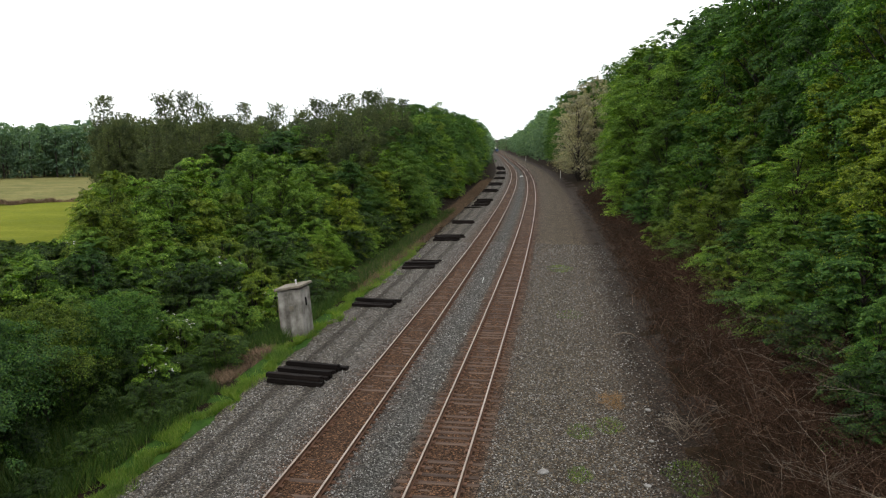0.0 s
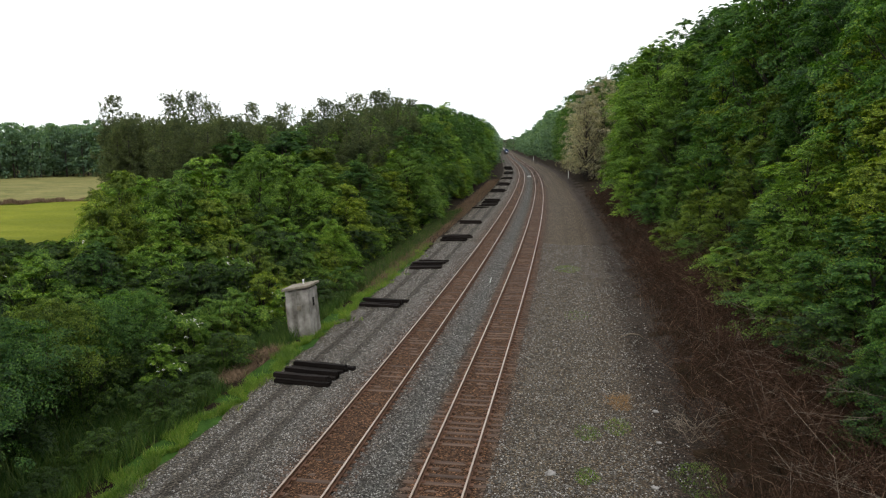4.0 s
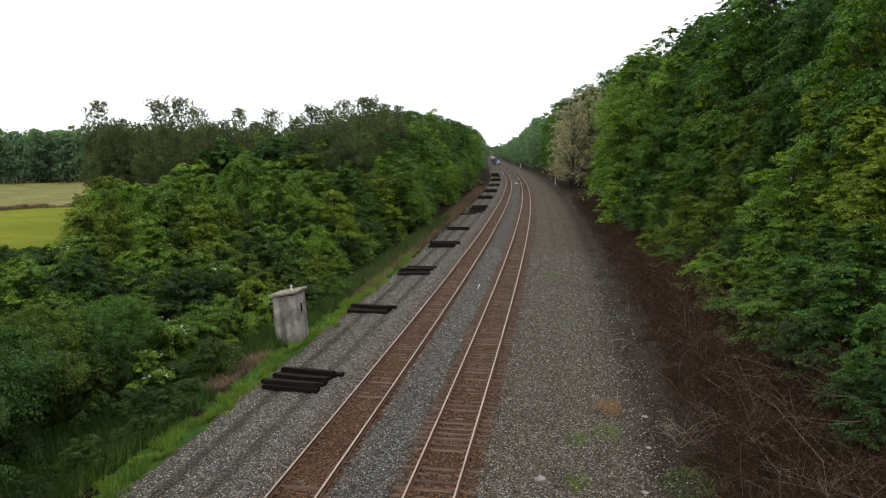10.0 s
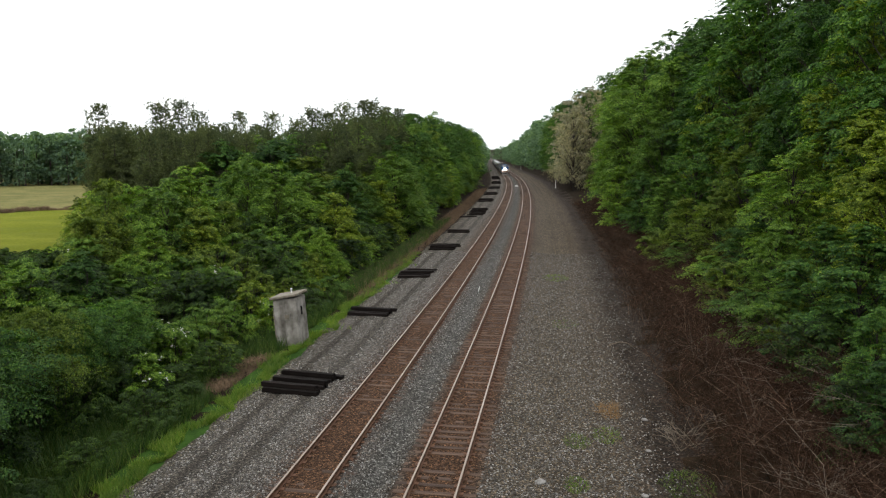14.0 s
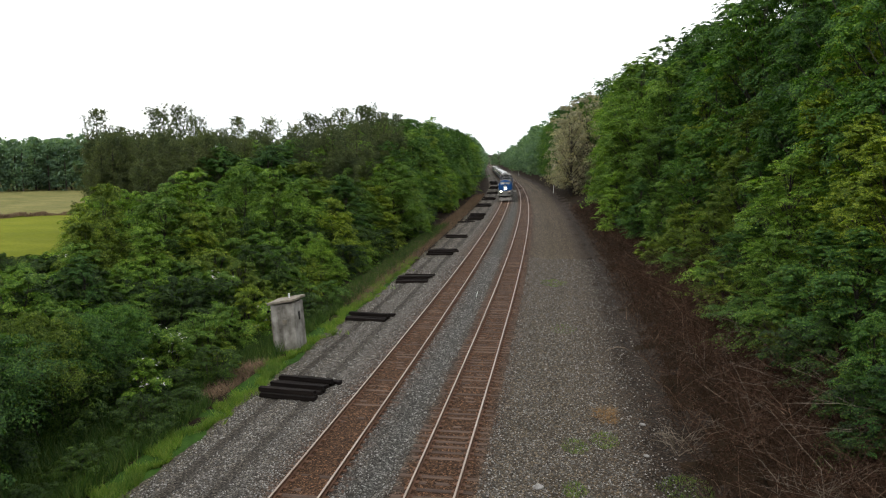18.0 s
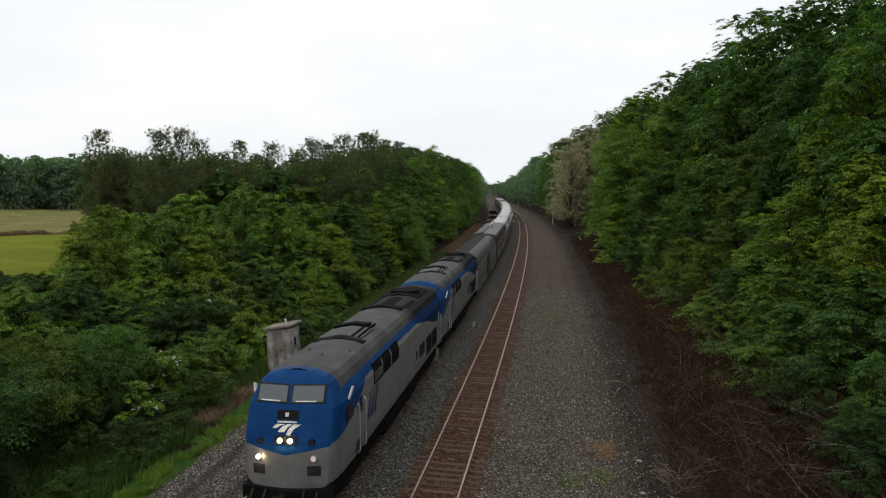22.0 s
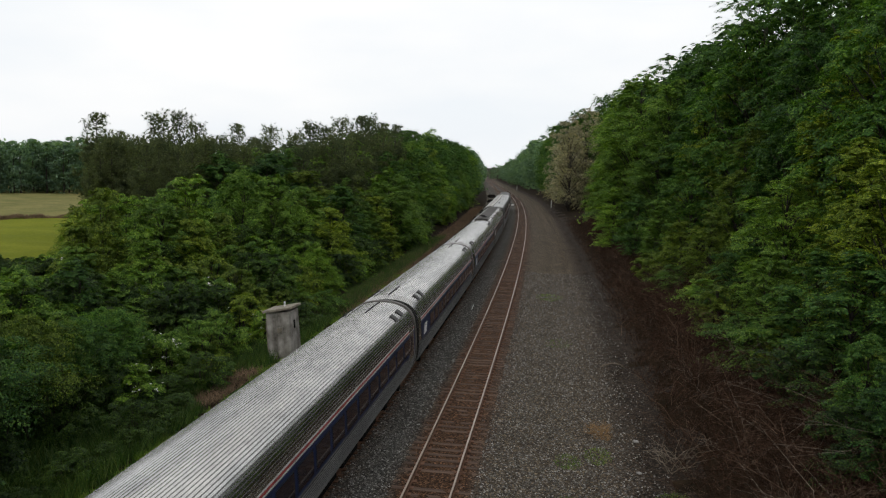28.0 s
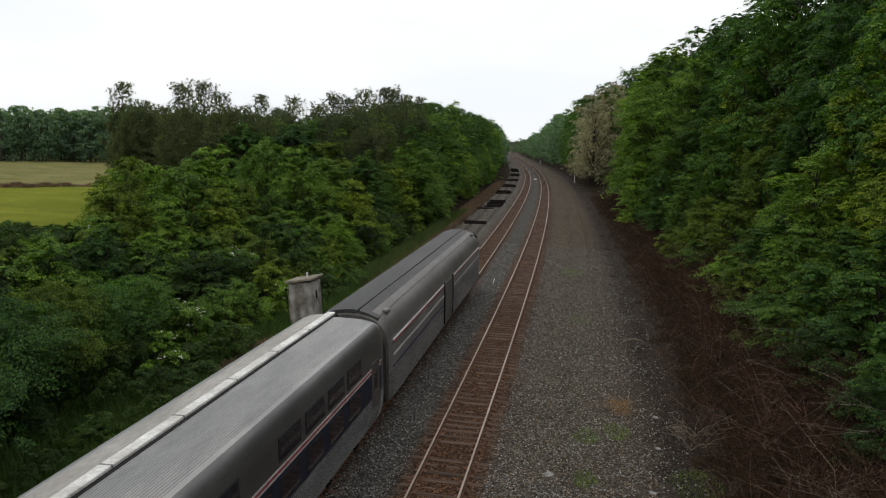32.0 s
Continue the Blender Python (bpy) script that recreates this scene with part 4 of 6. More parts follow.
# the high wood on the other side
RIGHT = [(14, 15), (30, 17.5), (50, 19.8), (75, 21.5), (100, 21.8), (140, 23.4), (180, 24.5), (330, 26), (430, 26), (580, 20.5), (1000, 19)]
for s in np.arange(12, 335, 5.6):
    for row in range(3):
        if (row == 2 and int(s) % 2) or (row == 0 and s < 206):
            continue
        ss, u = s + tr.uniform(-1.8, 1.8), 12.4 + 7.0 * row + tr.uniform(-1.2, 1.2) + max(0.0, 38 - s) * 0.16
        if row == 0 and 176 < ss < 206:
            continue
        plant("tall", ss, u, grow(ss, RIGHT) * tr.uniform(0.82, 1.08) * (1 + 0.1 * row), tr.choice((0, 2, 2, 1)) if s > 206 else tr.choice((0, 2)), tr.uniform(0.85, 1.05))
# the nearest trees of the wood, crown beside crown with dark gaps between
for az, d, hh, which, wide in ((15.0, 108, 23.2, 1, 1.2), (13.6, 122, 21.5, 1, 0.9), (17.3, 100, 20.4, 1, 1.0), (14.0, 110, 13.0, 1, 1.2), (16.6, 96, 13.5, 1, 1.2), (22.3, 77, 19.6, 3, 0.95), (20.0, 84, 17.4, 3, 0.9), (22.9, 67, 13.0, 3, 1.15), (19.2, 80, 11.5, 0, 1.2),
                               (29.4, 53, 17.6, 3, 1.1), (27.0, 52, 12.6, 3, 1.15), (25.0, 64, 13.0, 0, 1.1), (29.8, 43, 10.8, 3, 1.3), (25.6, 47, 9.2, 1, 1.4), (31.6, 38, 10.5, 3, 1.3), (33, 46, 17.0, 2, 1.1), (25.6, 78, 24.6, 0, 0.85), (28, 72, 26.5, 2, 0.9), (30.5, 66, 25.5, 0, 0.9), (22.8, 90, 22.8, 2, 0.85), (20.3, 98, 24.5, 0, 0.9), (18.4, 106, 24, 2, 0.9)):
    plant("tall", *line_place(az, d), hh, which, wide)
for az, d, hh, which, wide in ((20.8, 59, 6.8, 3, 1.2), (18.4, 65, 5.8, 3, 1.2), (17.0, 73, 7.0, 0, 1.2), (15.2, 84, 7.5, 1, 1.2), (13.6, 96, 8.0, 0, 1.2), (27.8, 38, 6.4, 1, 1.4), (24.6, 43, 5.6, 0, 1.3), (30.4, 34, 6.6, 1, 1.4), (22.6, 49, 5.4, 1, 1.4), (31.0, 29, 4.2, 1, 1.2), (33.5, 26, 4.8, 1, 1.2)):
    plant("mid", *line_place(az, d), hh, which, wide)
for az, d, hh, which in ((23.4, 40, 2.9, 4), (25.4, 37, 3.1, 4), (21.7, 46, 3.6, 2), (27.6, 33, 3.2, 1), (30.8, 27, 2.6, 1), (20.2, 52, 3.0, 4), (18.0, 60, 2.8, 4), (16.4, 68, 3.0, 2)):
    plant("shrub", *line_place(az, d), hh, which, 1.25)
for s, u, hh in ((22, 12.2, 3.0), (25.5, 12.6, 3.4), (19.5, 11.4, 2.4), (29, 12.0, 3.2)):
    plant("shrub", s, u, hh, 2)
for s in np.arange(36, 80, 3.1):
    plant("shrub", s + tr.uniform(-1, 1), 10.6 + tr.uniform(-0.7, 1.2), tr.uniform(1.6, 3.2), tr.choice((0, 1, 2)))
for s, u, hh in ((180, 7.4, 20), (192, 8.0, 24), (188, 12.0, 25), (203, 8.5, 22)):
    plant("pale", s, u, hh, 0, 1.3)


# ---- the distant wood: crowns and trunks joined ----
def distant_wood():
    r = np.random.default_rng(17)
    rr = random.Random(17)
    bases = []
    for k in range(5):
        ls = lobes_of(19, 16.5, 0.8, 5.6, rr, 0.1)
        cs, os_ = [], []
        for c, rad in ls:
            d = r.normal(0, 1, (15, 3))
            d[:, 2] = d[:, 2] * 0.8 + 0.3
            d /= np.linalg.norm(d, axis=1)[:, None]
            cs.append(np.array(c) + d * rad * (0.75 + 0.35 * r.random((15, 1))))
            os_.append(d)
        bases.append(leaf_cards(np.concatenate(cs), np.concatenate(os_), 4, 0.55, 0.85, 0.4, r))
    places = []
    for s in np.arange(335, 1000, 11.5):
        for row in range(3):
            places.append((s + rr.uniform(-4, 4), -21.5 - 9 * row + rr.uniform(-2.5, 2.5), grow(s, [(335, 21.5), (500, 22), (1000, 21)]) * rr.uniform(0.85, 1.1)))
            places.append((s + rr.uniform(-4, 4), 12.5 + 9 * row + rr.uniform(-2.5, 2.5), grow(s, RIGHT) * rr.uniform(0.86, 1.08) * (1 + 0.06 * row)))
    for k in range(156):
        places.append((*line_place(-37 + 34 * (k % 78) / 78 + rr.uniform(-0.3, 0.3), 264 + 20 * (k // 78) + rr.uniform(-8, 8)), rr.uniform(15.5, 19)))
    for k in range(30):
        places.append((1020 + rr.uniform(0, 60), -70 + 6 * k + rr.uniform(-2, 2), rr.uniform(15, 21)))
    crowns, trunks = [], []
    for s, u, hh in places:
        p = np.array(spot(s, u, float(lie(s, u))))
        k, a = hh / 18.0, rr.uniform(0, 6.283)
        v = bases[rr.randrange(5)] * k * np.array([rr.uniform(0.85, 1.1)] * 2 + [1.0])
        ca, sa = math.cos(a), math.sin(a)
        crowns.append(np.stack([v[:, 0] * ca - v[:, 1] * sa, v[:, 0] * sa + v[:, 1] * ca, v[:, 2]], -1) + p)
        trunks.append(tube([p - np.array((0, 0, 0.5)), p + np.array((0, 0, hh * 0.4)), p + np.array((0.3, 0, hh * 0.8))], [0.3, 0.2, 0.06], 4))
    t = thing("distant_wood", "distant broadleaf wood along the line and behind the meadow", "wood", "", "stuff")
    # all crowns share the haze-tinted leaves
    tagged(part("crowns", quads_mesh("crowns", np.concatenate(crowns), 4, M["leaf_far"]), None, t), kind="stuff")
    v, f = gather(trunks)
    tagged(part("trunks", mesh_from("trunks", v, f, M["bark"]), None, t), kind="stuff")


distant_wood()

# ---- dead brush, fallen twigs ----
def brush(name, label, count, place, high, lean, mat, thick, seed, kids=4):
    """Bare bent stems with side twigs, joined."""
    r = random.Random(seed)
    pieces = []
    for _ in range(count):
        s, u = place(r)
        p = Vector(spot(s, u, float(lie(s, u)) - 0.05))
        h = high * r.uniform(0.4, 1.2)
        a = r.uniform(0, 6.283)
        d = Vector((math.cos(a) * lean, math.sin(a) * lean, 1)).normalized()
        mid, end = p + d * h * 0.5 + Vector((r.uniform(-1, 1), r.uniform(-1, 1), r.uniform(-0.3, 1))) * h * 0.1, p + d * h + Vector((math.cos(a), math.sin(a), -0.35)) * h * 0.35
        w = thick * r.uniform(0.6, 1.3)
        pieces.append(tube([p, mid, end], [w, w * 0.7, w * 0.25], 3))
        for _ in range(kids):
            f = r.uniform(0.2, 1.0)
            q = p.lerp(mid, f * 2) if f < 0.5 else mid.lerp(end, f * 2 - 1)
            e = q + Vector((r.uniform(-1, 1), r.uniform(-1, 1), r.uniform(-0.2, 0.8))) * h * 0.35
            pieces.append(tube([q, e], [w * 0.5, w * 0.15], 3))
    v, f = gather(pieces)
    return tagged(new(name, mesh_from(name, v, f, mat)), label, "brush", kind="stuff")


brush("dead_brush", "thicket of dead brown brush along the wood's edge", 11000, lambda r: (14 + 130 * r.random() ** 1.8, 4.4 + 5.2 * r.random() ** 0.8), 1.5, 0.7, M["twig"], 0.01, 5)
brush("tall_brush", "tall dead brown brush under the trees", 2200, lambda r: (13 + 50 * r.random(), 6.5 + 6.0 * r.random()), 2.6, 0.6, M["twig"], 0.014, 15, 6)
brush("bare_branches", "bleached bare branches sticking out of the brush", 80, lambda r: (16 + 22 * r.random(), 6.0 + 5.5 * r.random()), 3.6, 1.0, M["pale_twig"], 0.008, 6, 7)
brush("dead_twigs", "pile of bleached dead twigs on the cinders", 24, lambda r: (26.6 + 1.3 * r.random(), 4.0 + 0.9 * r.random()), 1.3, 0.9, M["pale_twig"], 0.017, 8, 2)
brush("ditch_brush", "dry brown brush at the edge of the ditch", 900, lambda r: (26 + 90 * r.random(), -15.9 - 1.6 * r.random()), 0.7, 0.8, M["twig"], 0.008, 9)
blades(1500, 29.2, 31.0, lambda s, f: 2.45 + 1.7 * (f - 0.5) * np.sqrt(np.clip(1 - ((s - 30) / 1.0) ** 2, 0, 1)) + 0.3 * np.sin(s * 9), 0.2, 1.6, 0.007, M["dry"], "dead_grass_clump", "tan clump of dead grass on the gravel", "grass", 1.0)
blades(16000, 50, 200, lambda s, f: -13.9 - 3.0 * f, 0.5, 0.6, 0.014, M["dry_red"], "dry_weeds", "dry tan weeds between grass and trees", "weeds", 1.0)
blades(2600, 30.6, 36.6, lambda s, f: -15.0 - 2.3 * f, 0.3, 1.2, 0.012, M["dry_red"], "dead_weeds", "flattened brown dead weeds beside the hut", "weeds", 1.0)
(h0, w0), (h1, w1) = line_place(-40, 149), line_place(-23, 149)
blades(9000, min(h0, h1), max(h0, h1), lambda s, f: np.interp(s, [min(h0, h1), max(h0, h1)], [w0, w1] if h0 < h1 else [w1, w0]) - 3.0 * f, 0.6, 0.3, 0.06, M["dry_red"], "field_edge_weeds", "strip of brown weeds across the meadow", "weeds", 1.0)


# ---- concrete hut ----
m, nt, b = shader("stained_concrete", 0.9, 0, 0.25)
base, f1 = grain(nt, 1.3, [(0.32, (0.11, 0.098, 0.082)), (0.62, (0.4, 0.38, 0.345))], detail=6)
streak, f2 = grain(nt, 2.6, [(0.38, (0.3, 0.28, 0.25)), (0.62, (1, 1, 1))], detail=6, squeeze=(1, 1, 0.16))
fine, f3 = grain(nt, 45, [(0.3, (0.85, 0.85, 0.85)), (0.7, (1.08, 1.08, 1.08))])
nt.links.new(blend(nt, blend(nt, base, streak, 0.55, "MULTIPLY"), fine, 1.0, "MULTIPLY"), b.inputs["Base Color"])
relief(nt, b, f3, 0.5, 0.01)
M["concrete"] = m
M["roof_slab"] = mixed("mossy_slab", (0.13, 0.11, 0.08), (0.28, 0.25, 0.2), 2.5, 30, 0.95, bump=0.6)


def hut():
    t = thing("signal_hut", "small weathered concrete signal hut with a slab roof", "hut")
    w, d, h = 1.38, 1.28, 2.3
    bm = one_box((-w / 2, -d / 2, -0.4), (w / 2, d / 2, h), 0.025)
    part("shell", bm, M["concrete"], t)
    bm = one_box((-w / 2 - 0.13, -d / 2 - 0.13, h - 0.04), (w / 2 + 0.13, d / 2 + 0.13, h + 0.1), 0.02)
    for v in bm.verts:
        v.co.z += 0.16 * (0.5 + v.co.x / w)
    part("roof_slab", bm, M["roof_slab"], t, "mossy overhanging concrete slab")
    frame_ = part("hatch", one_box((-0.1, -d / 2 - 0.035, 1.1), (0.26, -d / 2 + 0.01, 1.45), 0.01), M["concrete"], t, "small square hatch")
    part("hatch_door", one_box((-0.05, -d / 2 - 0.05, 1.15), (0.21, -d / 2 - 0.03, 1.4), 0.008), M["roof_slab"], frame_)
    part("slot_window", one_box((w / 2 - 0.02, -0.12, 1.28), (w / 2 + 0.012, 0.08, 1.75), 0.004), M["black"], t, "dark narrow slot")
    bm = bmesh.new()
    rod(bm, (0.15, 0.1, h + 0.15), (0.15, 0.1, h + 0.42), 0.05, 0.05)
    rod(bm, (0.15, 0.1, h + 0.42), (0.15, 0.1, h + 0.46), 0.075, 0.03)
    part("vent_pipe", bm, M["white"], t, "short pale vent pipe")
    bm = bmesh.new()
    rod(bm, (-w / 2 - 0.1, -d / 2 - 0.02, 1.9), (-w / 2 + 0.02, -d / 2 - 0.02, 1.9), 0.03)
    rod(bm, (-w / 2 - 0.16, -d / 2 - 0.02, 1.86), (-w / 2 - 0.1, -d / 2 - 0.02, 1.93), 0.08, 0.06)
    part("bracket", bm, M["black"], t)
    bm = bmesh.new()
    rod(bm, (-w / 2 - 0.06, -d / 2 + 0.1, 0.05), (-w / 2 - 0.06, -d / 2 + 0.1, 1.8), 0.03)
    part("conduit", bm, M["roof_slab"], t)
    return t


HUT = hut()
HUT.matrix_basis = pose(-8.26, 41.02, -0.2, 0, -4.5, -13)

# ---- stacks of old ties beside the track ----
OLD = []
for i in range(4):
    r = random.Random(40 + i)
    bm = one_box((-1.3, -0.13, 0), (1.3, 0.13, 0.2), 0.012)
    bmesh.ops.subdivide_edges(bm, edges=[e for e in bm.edges if e.calc_length() > 1.5], cuts=4)
    for v in bm.verts:
        v.co += Vector((r.uniform(-0.05, 0.05) if abs(v.co.x) > 1.2 else 0, r.uniform(-0.012, 0.012), r.uniform(-0.012, 0.012)))
    me = bpy.data.meshes.new("old_tie")
    bm.to_mesh(me)
    bm.free()
    me.materials.append(M["creosote"])
    OLD.append(me)
tie_r = random.Random(5)


def old_tie(s, u, layer=0, turn=0.0, roll=0.0):
    ob = new("old_tie", tie_r.choice(OLD))
    z = float(bed_z(s, u, 0))
    ob.matrix_basis = on_line(s, u, z + layer * 0.2 - 0.01, turn) @ pose(0, 0, 0, roll, 0, 0)
    return tagged(ob, "blackened old wooden tie lying on the gravel", "tie", "discarded ties")


for s, u, layer, turn in ((30.2, -11.75, 0, -7), (30.5, -11.8, 0, -7), (30.4, -11.85, 1, -6), (31.05, -11.75, 0, -7), (31.35, -11.7, 0, -8), (31.25, -11.65, 1, -7), (32.0, -11.7, 0, -7), (32.3, -11.6, 0, -6), (32.2, -11.6, 1, -7), (32.6, -11.3, 0, -8),
                          (45.6, -12.2, 0, -6), (46.0, -12.2, 0, -6), (46.6, -12.1, 0, -10), (46.3, -12.15, 1, -7), (47.1, -11.9, 0, -3),
                          (59.7, -11.8, 0, 10), (60.4, -11.9, 0, 4), (61.2, -12.0, 0, 6), (62.2, -11.8, 0, 7), (60.8, -11.8, 1, 8), (63.2, -11.7, 0, 2),
                          (76.4, -11.9, 0, 0), (76.8, -11.8, 0, 2), (76.6, -11.8, 1, 1), (78.5, -11.4, 0, 18), (79.4, -12.0, 0, -14), (78.0, -11.9, 1, 5), (80.2, -11.7, 0, 3),
                          (92.2, -11.9, 0, 2), (92.7, -11.8, 0, 3), (92.5, -11.9, 1, 3),
                          (113.5, -12.6, 0, 20), (116.5, -11.8, 0, 15), (119, -11.6, 0, 6), (119.4, -11.6, 1, 6), (124, -11.8, 0, -12), (126, -11.6, 0, 5), (127.5, -11.8, 0, 0), (126.3, -11.7, 1, 8)):
    old_tie(s, u, layer, turn)
for s in (148, 151, 171, 173, 176, 200, 204, 232, 236, 240, 243, 270, 274, 278, 282, 286, 291, 296):
    for j in range(tie_r.randint(3, 5)):
        old_tie(s + 0.4 * j, -12 + tie_r.uniform(-0.3, 0.3), 0 if j < 3 else 1, tie_r.uniform(-6, 10))

# ---- small things by the line ----
def post(s, u, high, label, name="marker_post"):
    t = thing(name, label, "post")
    w, paint = (0.07, M["white"]) if high > 1 else (0.035, M["pale_twig"])
    part("shaft", one_box((-w, -w * 0.7, -0.5), (w, w * 0.7, high), 0.01), paint, t)
    part("cap", one_box((-w - 0.02, -w, high), (w + 0.02, w, high + 0.06), 0.01), paint, t)
    t.matrix_basis = on_line(s, u, float(lie(s, u)))
    return t


post(207, 4.7, 2.1, "white painted marker post at the edge of the gravel")
post(424, 4.2, 2.2, "white painted marker post far along the line")
post(75, -13.9, 0.7, "low pale marker stake in dry weeds", "marker_stake")


def stick():
    v, f = tube([(0, 0, -0.05), (0.03, 0.0, 0.15), (0.1, 0.02, 0.32), (0.09, 0.05, 0.4)], [0.03, 0.035, 0.03, 0.02], 6)
    ob = tagged(new("stake", mesh_from("stake", v, f, M["white"], smooth=True)), "short bent white stake standing between the tracks", "stake")
    ob.matrix_basis = on_line(54, -5.9, float(bed_z(54, -5.9, 0)))


stick()
pts = [(-0.9, 0, 0), (-0.55, 0, 0.22), (-0.1, 0, 0.32), (0.35, 0, 0.24), (0.65, 0, 0.0)]
v, f = tube(pts, [0.025, 0.03, 0.03, 0.028, 0.02], 6)
tagged(new("bent_branch", mesh_from("bent_branch", v, f, M["pale_twig"], smooth=True)), "bleached bent branch arching over dark cinders", "branch").matrix_basis = on_line(40.5, 3.3, -0.5, 15)
for s, u, r in ((23, -0.64, 0.16), (26.2, 3.1, 0.1), (22.6, 2.6, 0.11), (29.3, 3.3, 0.12)):
    bm = bmesh.new()
    bmesh.ops.create_icosphere(bm, subdivisions=2, radius=r)
    for v in bm.verts:
        v.co = Vector((v.co.x * 1.3, v.co.y, v.co.z * 0.6)) * (0.85 + 0.3 * noise.noise(v.co * 9 + Vector((s, u, 0))))
    ob = part("rock", bm, M["stone"])
    ob.matrix_basis = on_line(s, u, float(max(bed_z(s, u, 0), lie(s, u))) + r * 0.25)
    tagged(ob, "pale flat rock on the gravel", "rock", "loose rocks")
t = thing("junction_box", "small pale equipment box between the tracks", "box")
part("case", one_box((-0.45, -0.3, 0), (0.45, 0.3, 0.3), 0.03), M["white"], t)
part("lid", one_box((-0.48, -0.33, 0.3), (0.48, 0.33, 0.36), 0.01), M["white"], t)
t.matrix_basis = on_line(212, -5.9, -0.35)


# ---- the train: x across, y towards its tail, z over the rails ----


def brushed(name, dark, light, rough=0.34, metal=0.9, streaks=0.5):
    m, nt, b = shader(name, rough, metal, 0.5)
    big, _ = grain(nt, 0.35, [(0.3, dark), (0.7, light)], detail=3, squeeze=(1, 0.5, 1))
    dirt, f = grain(nt, 1.6, [(0.3, (1 - streaks * 0.5,) * 3), (0.6, (1.03, 1.02, 1.0))], detail=5, squeeze=(1.5, 0.35, 1))
    fine, f2 = grain(nt, 30, [(0.3, (0.88, 0.88, 0.88)), (0.7, (1.05, 1.05, 1.05))], squeeze=(1, 0.15, 1))
    nt.links.new(blend(nt, blend(nt, big, dirt, 1.0, "MULTIPLY"), fine, 1.0, "MULTIPLY"), b.inputs["Base Color"])
    rr = nt.nodes.new("ShaderNodeMapRange")
    rr.inputs["To Min"].default_value, rr.inputs["To Max"].default_value = rough + 0.08, rough - 0.03
    nt.links.new(f, rr.inputs["Value"])
    nt.links.new(rr.outputs["Result"], b.inputs["Roughness"])
    return m


M["steel"] = brushed("stainless_steel", (0.38, 0.375, 0.365), (0.55, 0.545, 0.53), 0.22, 1.0)
# groove floors: the ribs' own shade put into a dark colour
M["groove"] = mixed("shaded_groove", (0.13, 0.127, 0.123), (0.22, 0.216, 0.21), 0.8, 20, 0.5, 0.5, bump=0)
# lower sides: grime, and the dark mirrored ground painted in as darker colour
M["skirt"] = mixed("grimy_shaded_lower_steel", (0.12, 0.12, 0.12), (0.22, 0.218, 0.212), 0.8, 20, 0.8, 0.0, 0.08, bump=0, squeeze=(1, 0.3, 1))
M["dull"] = brushed("grimy_steel", (0.09, 0.083, 0.077), (0.16, 0.15, 0.14), 0.5, 0.4, 0.55)
M["sooty"] = brushed("sooty_steel", (0.024, 0.021, 0.018), (0.055, 0.05, 0.044), 0.55, 0.3, 0.55)
M["grimy_white"] = mixed("grimy_white_stripe", (0.16, 0.14, 0.13), (0.32, 0.29, 0.27), 2, 20, 0.7, bump=0)
M["grimy_red"] = mixed("grimy_red_stripe", (0.16, 0.04, 0.035), (0.26, 0.07, 0.055), 2, 20, 0.7, bump=0)
M["dull_white"] = mixed("dull_white_stripe", (0.34, 0.33, 0.32), (0.52, 0.5, 0.48), 2, 20, 0.6, bump=0)
M["navy"] = mixed("grimy_blue_band", (0.006, 0.009, 0.02), (0.012, 0.018, 0.04), 1.5, 20, 0.55, 0, 0.3, bump=0)
# soot and painted shade together; low grooves of all cars use it too
M["soot_shade_groove"] = mixed("sooty_shaded_groove", (0.012, 0.012, 0.012), (0.03, 0.029, 0.028), 0.8, 20, 0.8, 0.0, bump=0)
M["view_steel"] = brushed("weathered_steel", (0.1, 0.1, 0.098), (0.17, 0.168, 0.163), 0.4, 0.7, 0.5)
M["view_roof"] = brushed("ribbed_roof_steel", (0.26, 0.26, 0.258), (0.38, 0.378, 0.37), 0.34, 0.9)
M["pale_roof"] = mixed("pale_roof", (0.24, 0.226, 0.205), (0.4, 0.38, 0.345), 0.6, 14, 0.7, 0.0, 0.2, squeeze=(1, 0.25, 1))
M["tar"] = mixed("worn_tar_sheet", (0.036, 0.033, 0.03), (0.075, 0.07, 0.064), 0.6, 14, 0.75, 0.0, 0.2, squeeze=(1, 0.25, 1))
M["grey_roof"] = mixed("grey_roof", (0.13, 0.13, 0.13), (0.24, 0.235, 0.23), 0.6, 14, 0.7, 0.1, squeeze=(1, 0.25, 1))
M["sheet"] = mixed("dull_roof_sheet", (0.035, 0.035, 0.035), (0.075, 0.073, 0.07), 0.6, 14, 0.6, 0.2, squeeze=(1, 0.25, 1))
M["dark_roof"] = mixed("sooty_roof", (0.008, 0.008, 0.008), (0.02, 0.0195, 0.019), 0.8, 14, 0.8, 0.0, 0.12, squeeze=(1, 0.3, 1))
M["seam"] = mixed("worn_white_sealant", (0.42, 0.4, 0.37), (0.75, 0.74, 0.71), 1.2, 12, 0.8)
M["blue"] = mixed("blue_paint", (0.003, 0.01, 0.042), (0.006, 0.02, 0.075), 1.5, 20, 0.45, 0, 0.3, bump=0.05)
M["red"] = mixed("red_stripe", (0.22, 0.03, 0.027), (0.32, 0.055, 0.048), 2, 20, 0.5, bump=0)
M["glass"] = shader("tinted_glass", 0.06, 0.0, 0.35)[0]
M["glass"].node_tree.nodes["Principled BSDF"].inputs["Base Color"].default_value = (0.006, 0.009, 0.016, 1)
M["screen"] = shader("cab_glass", 0.1, 0.0, 0.4)[0]
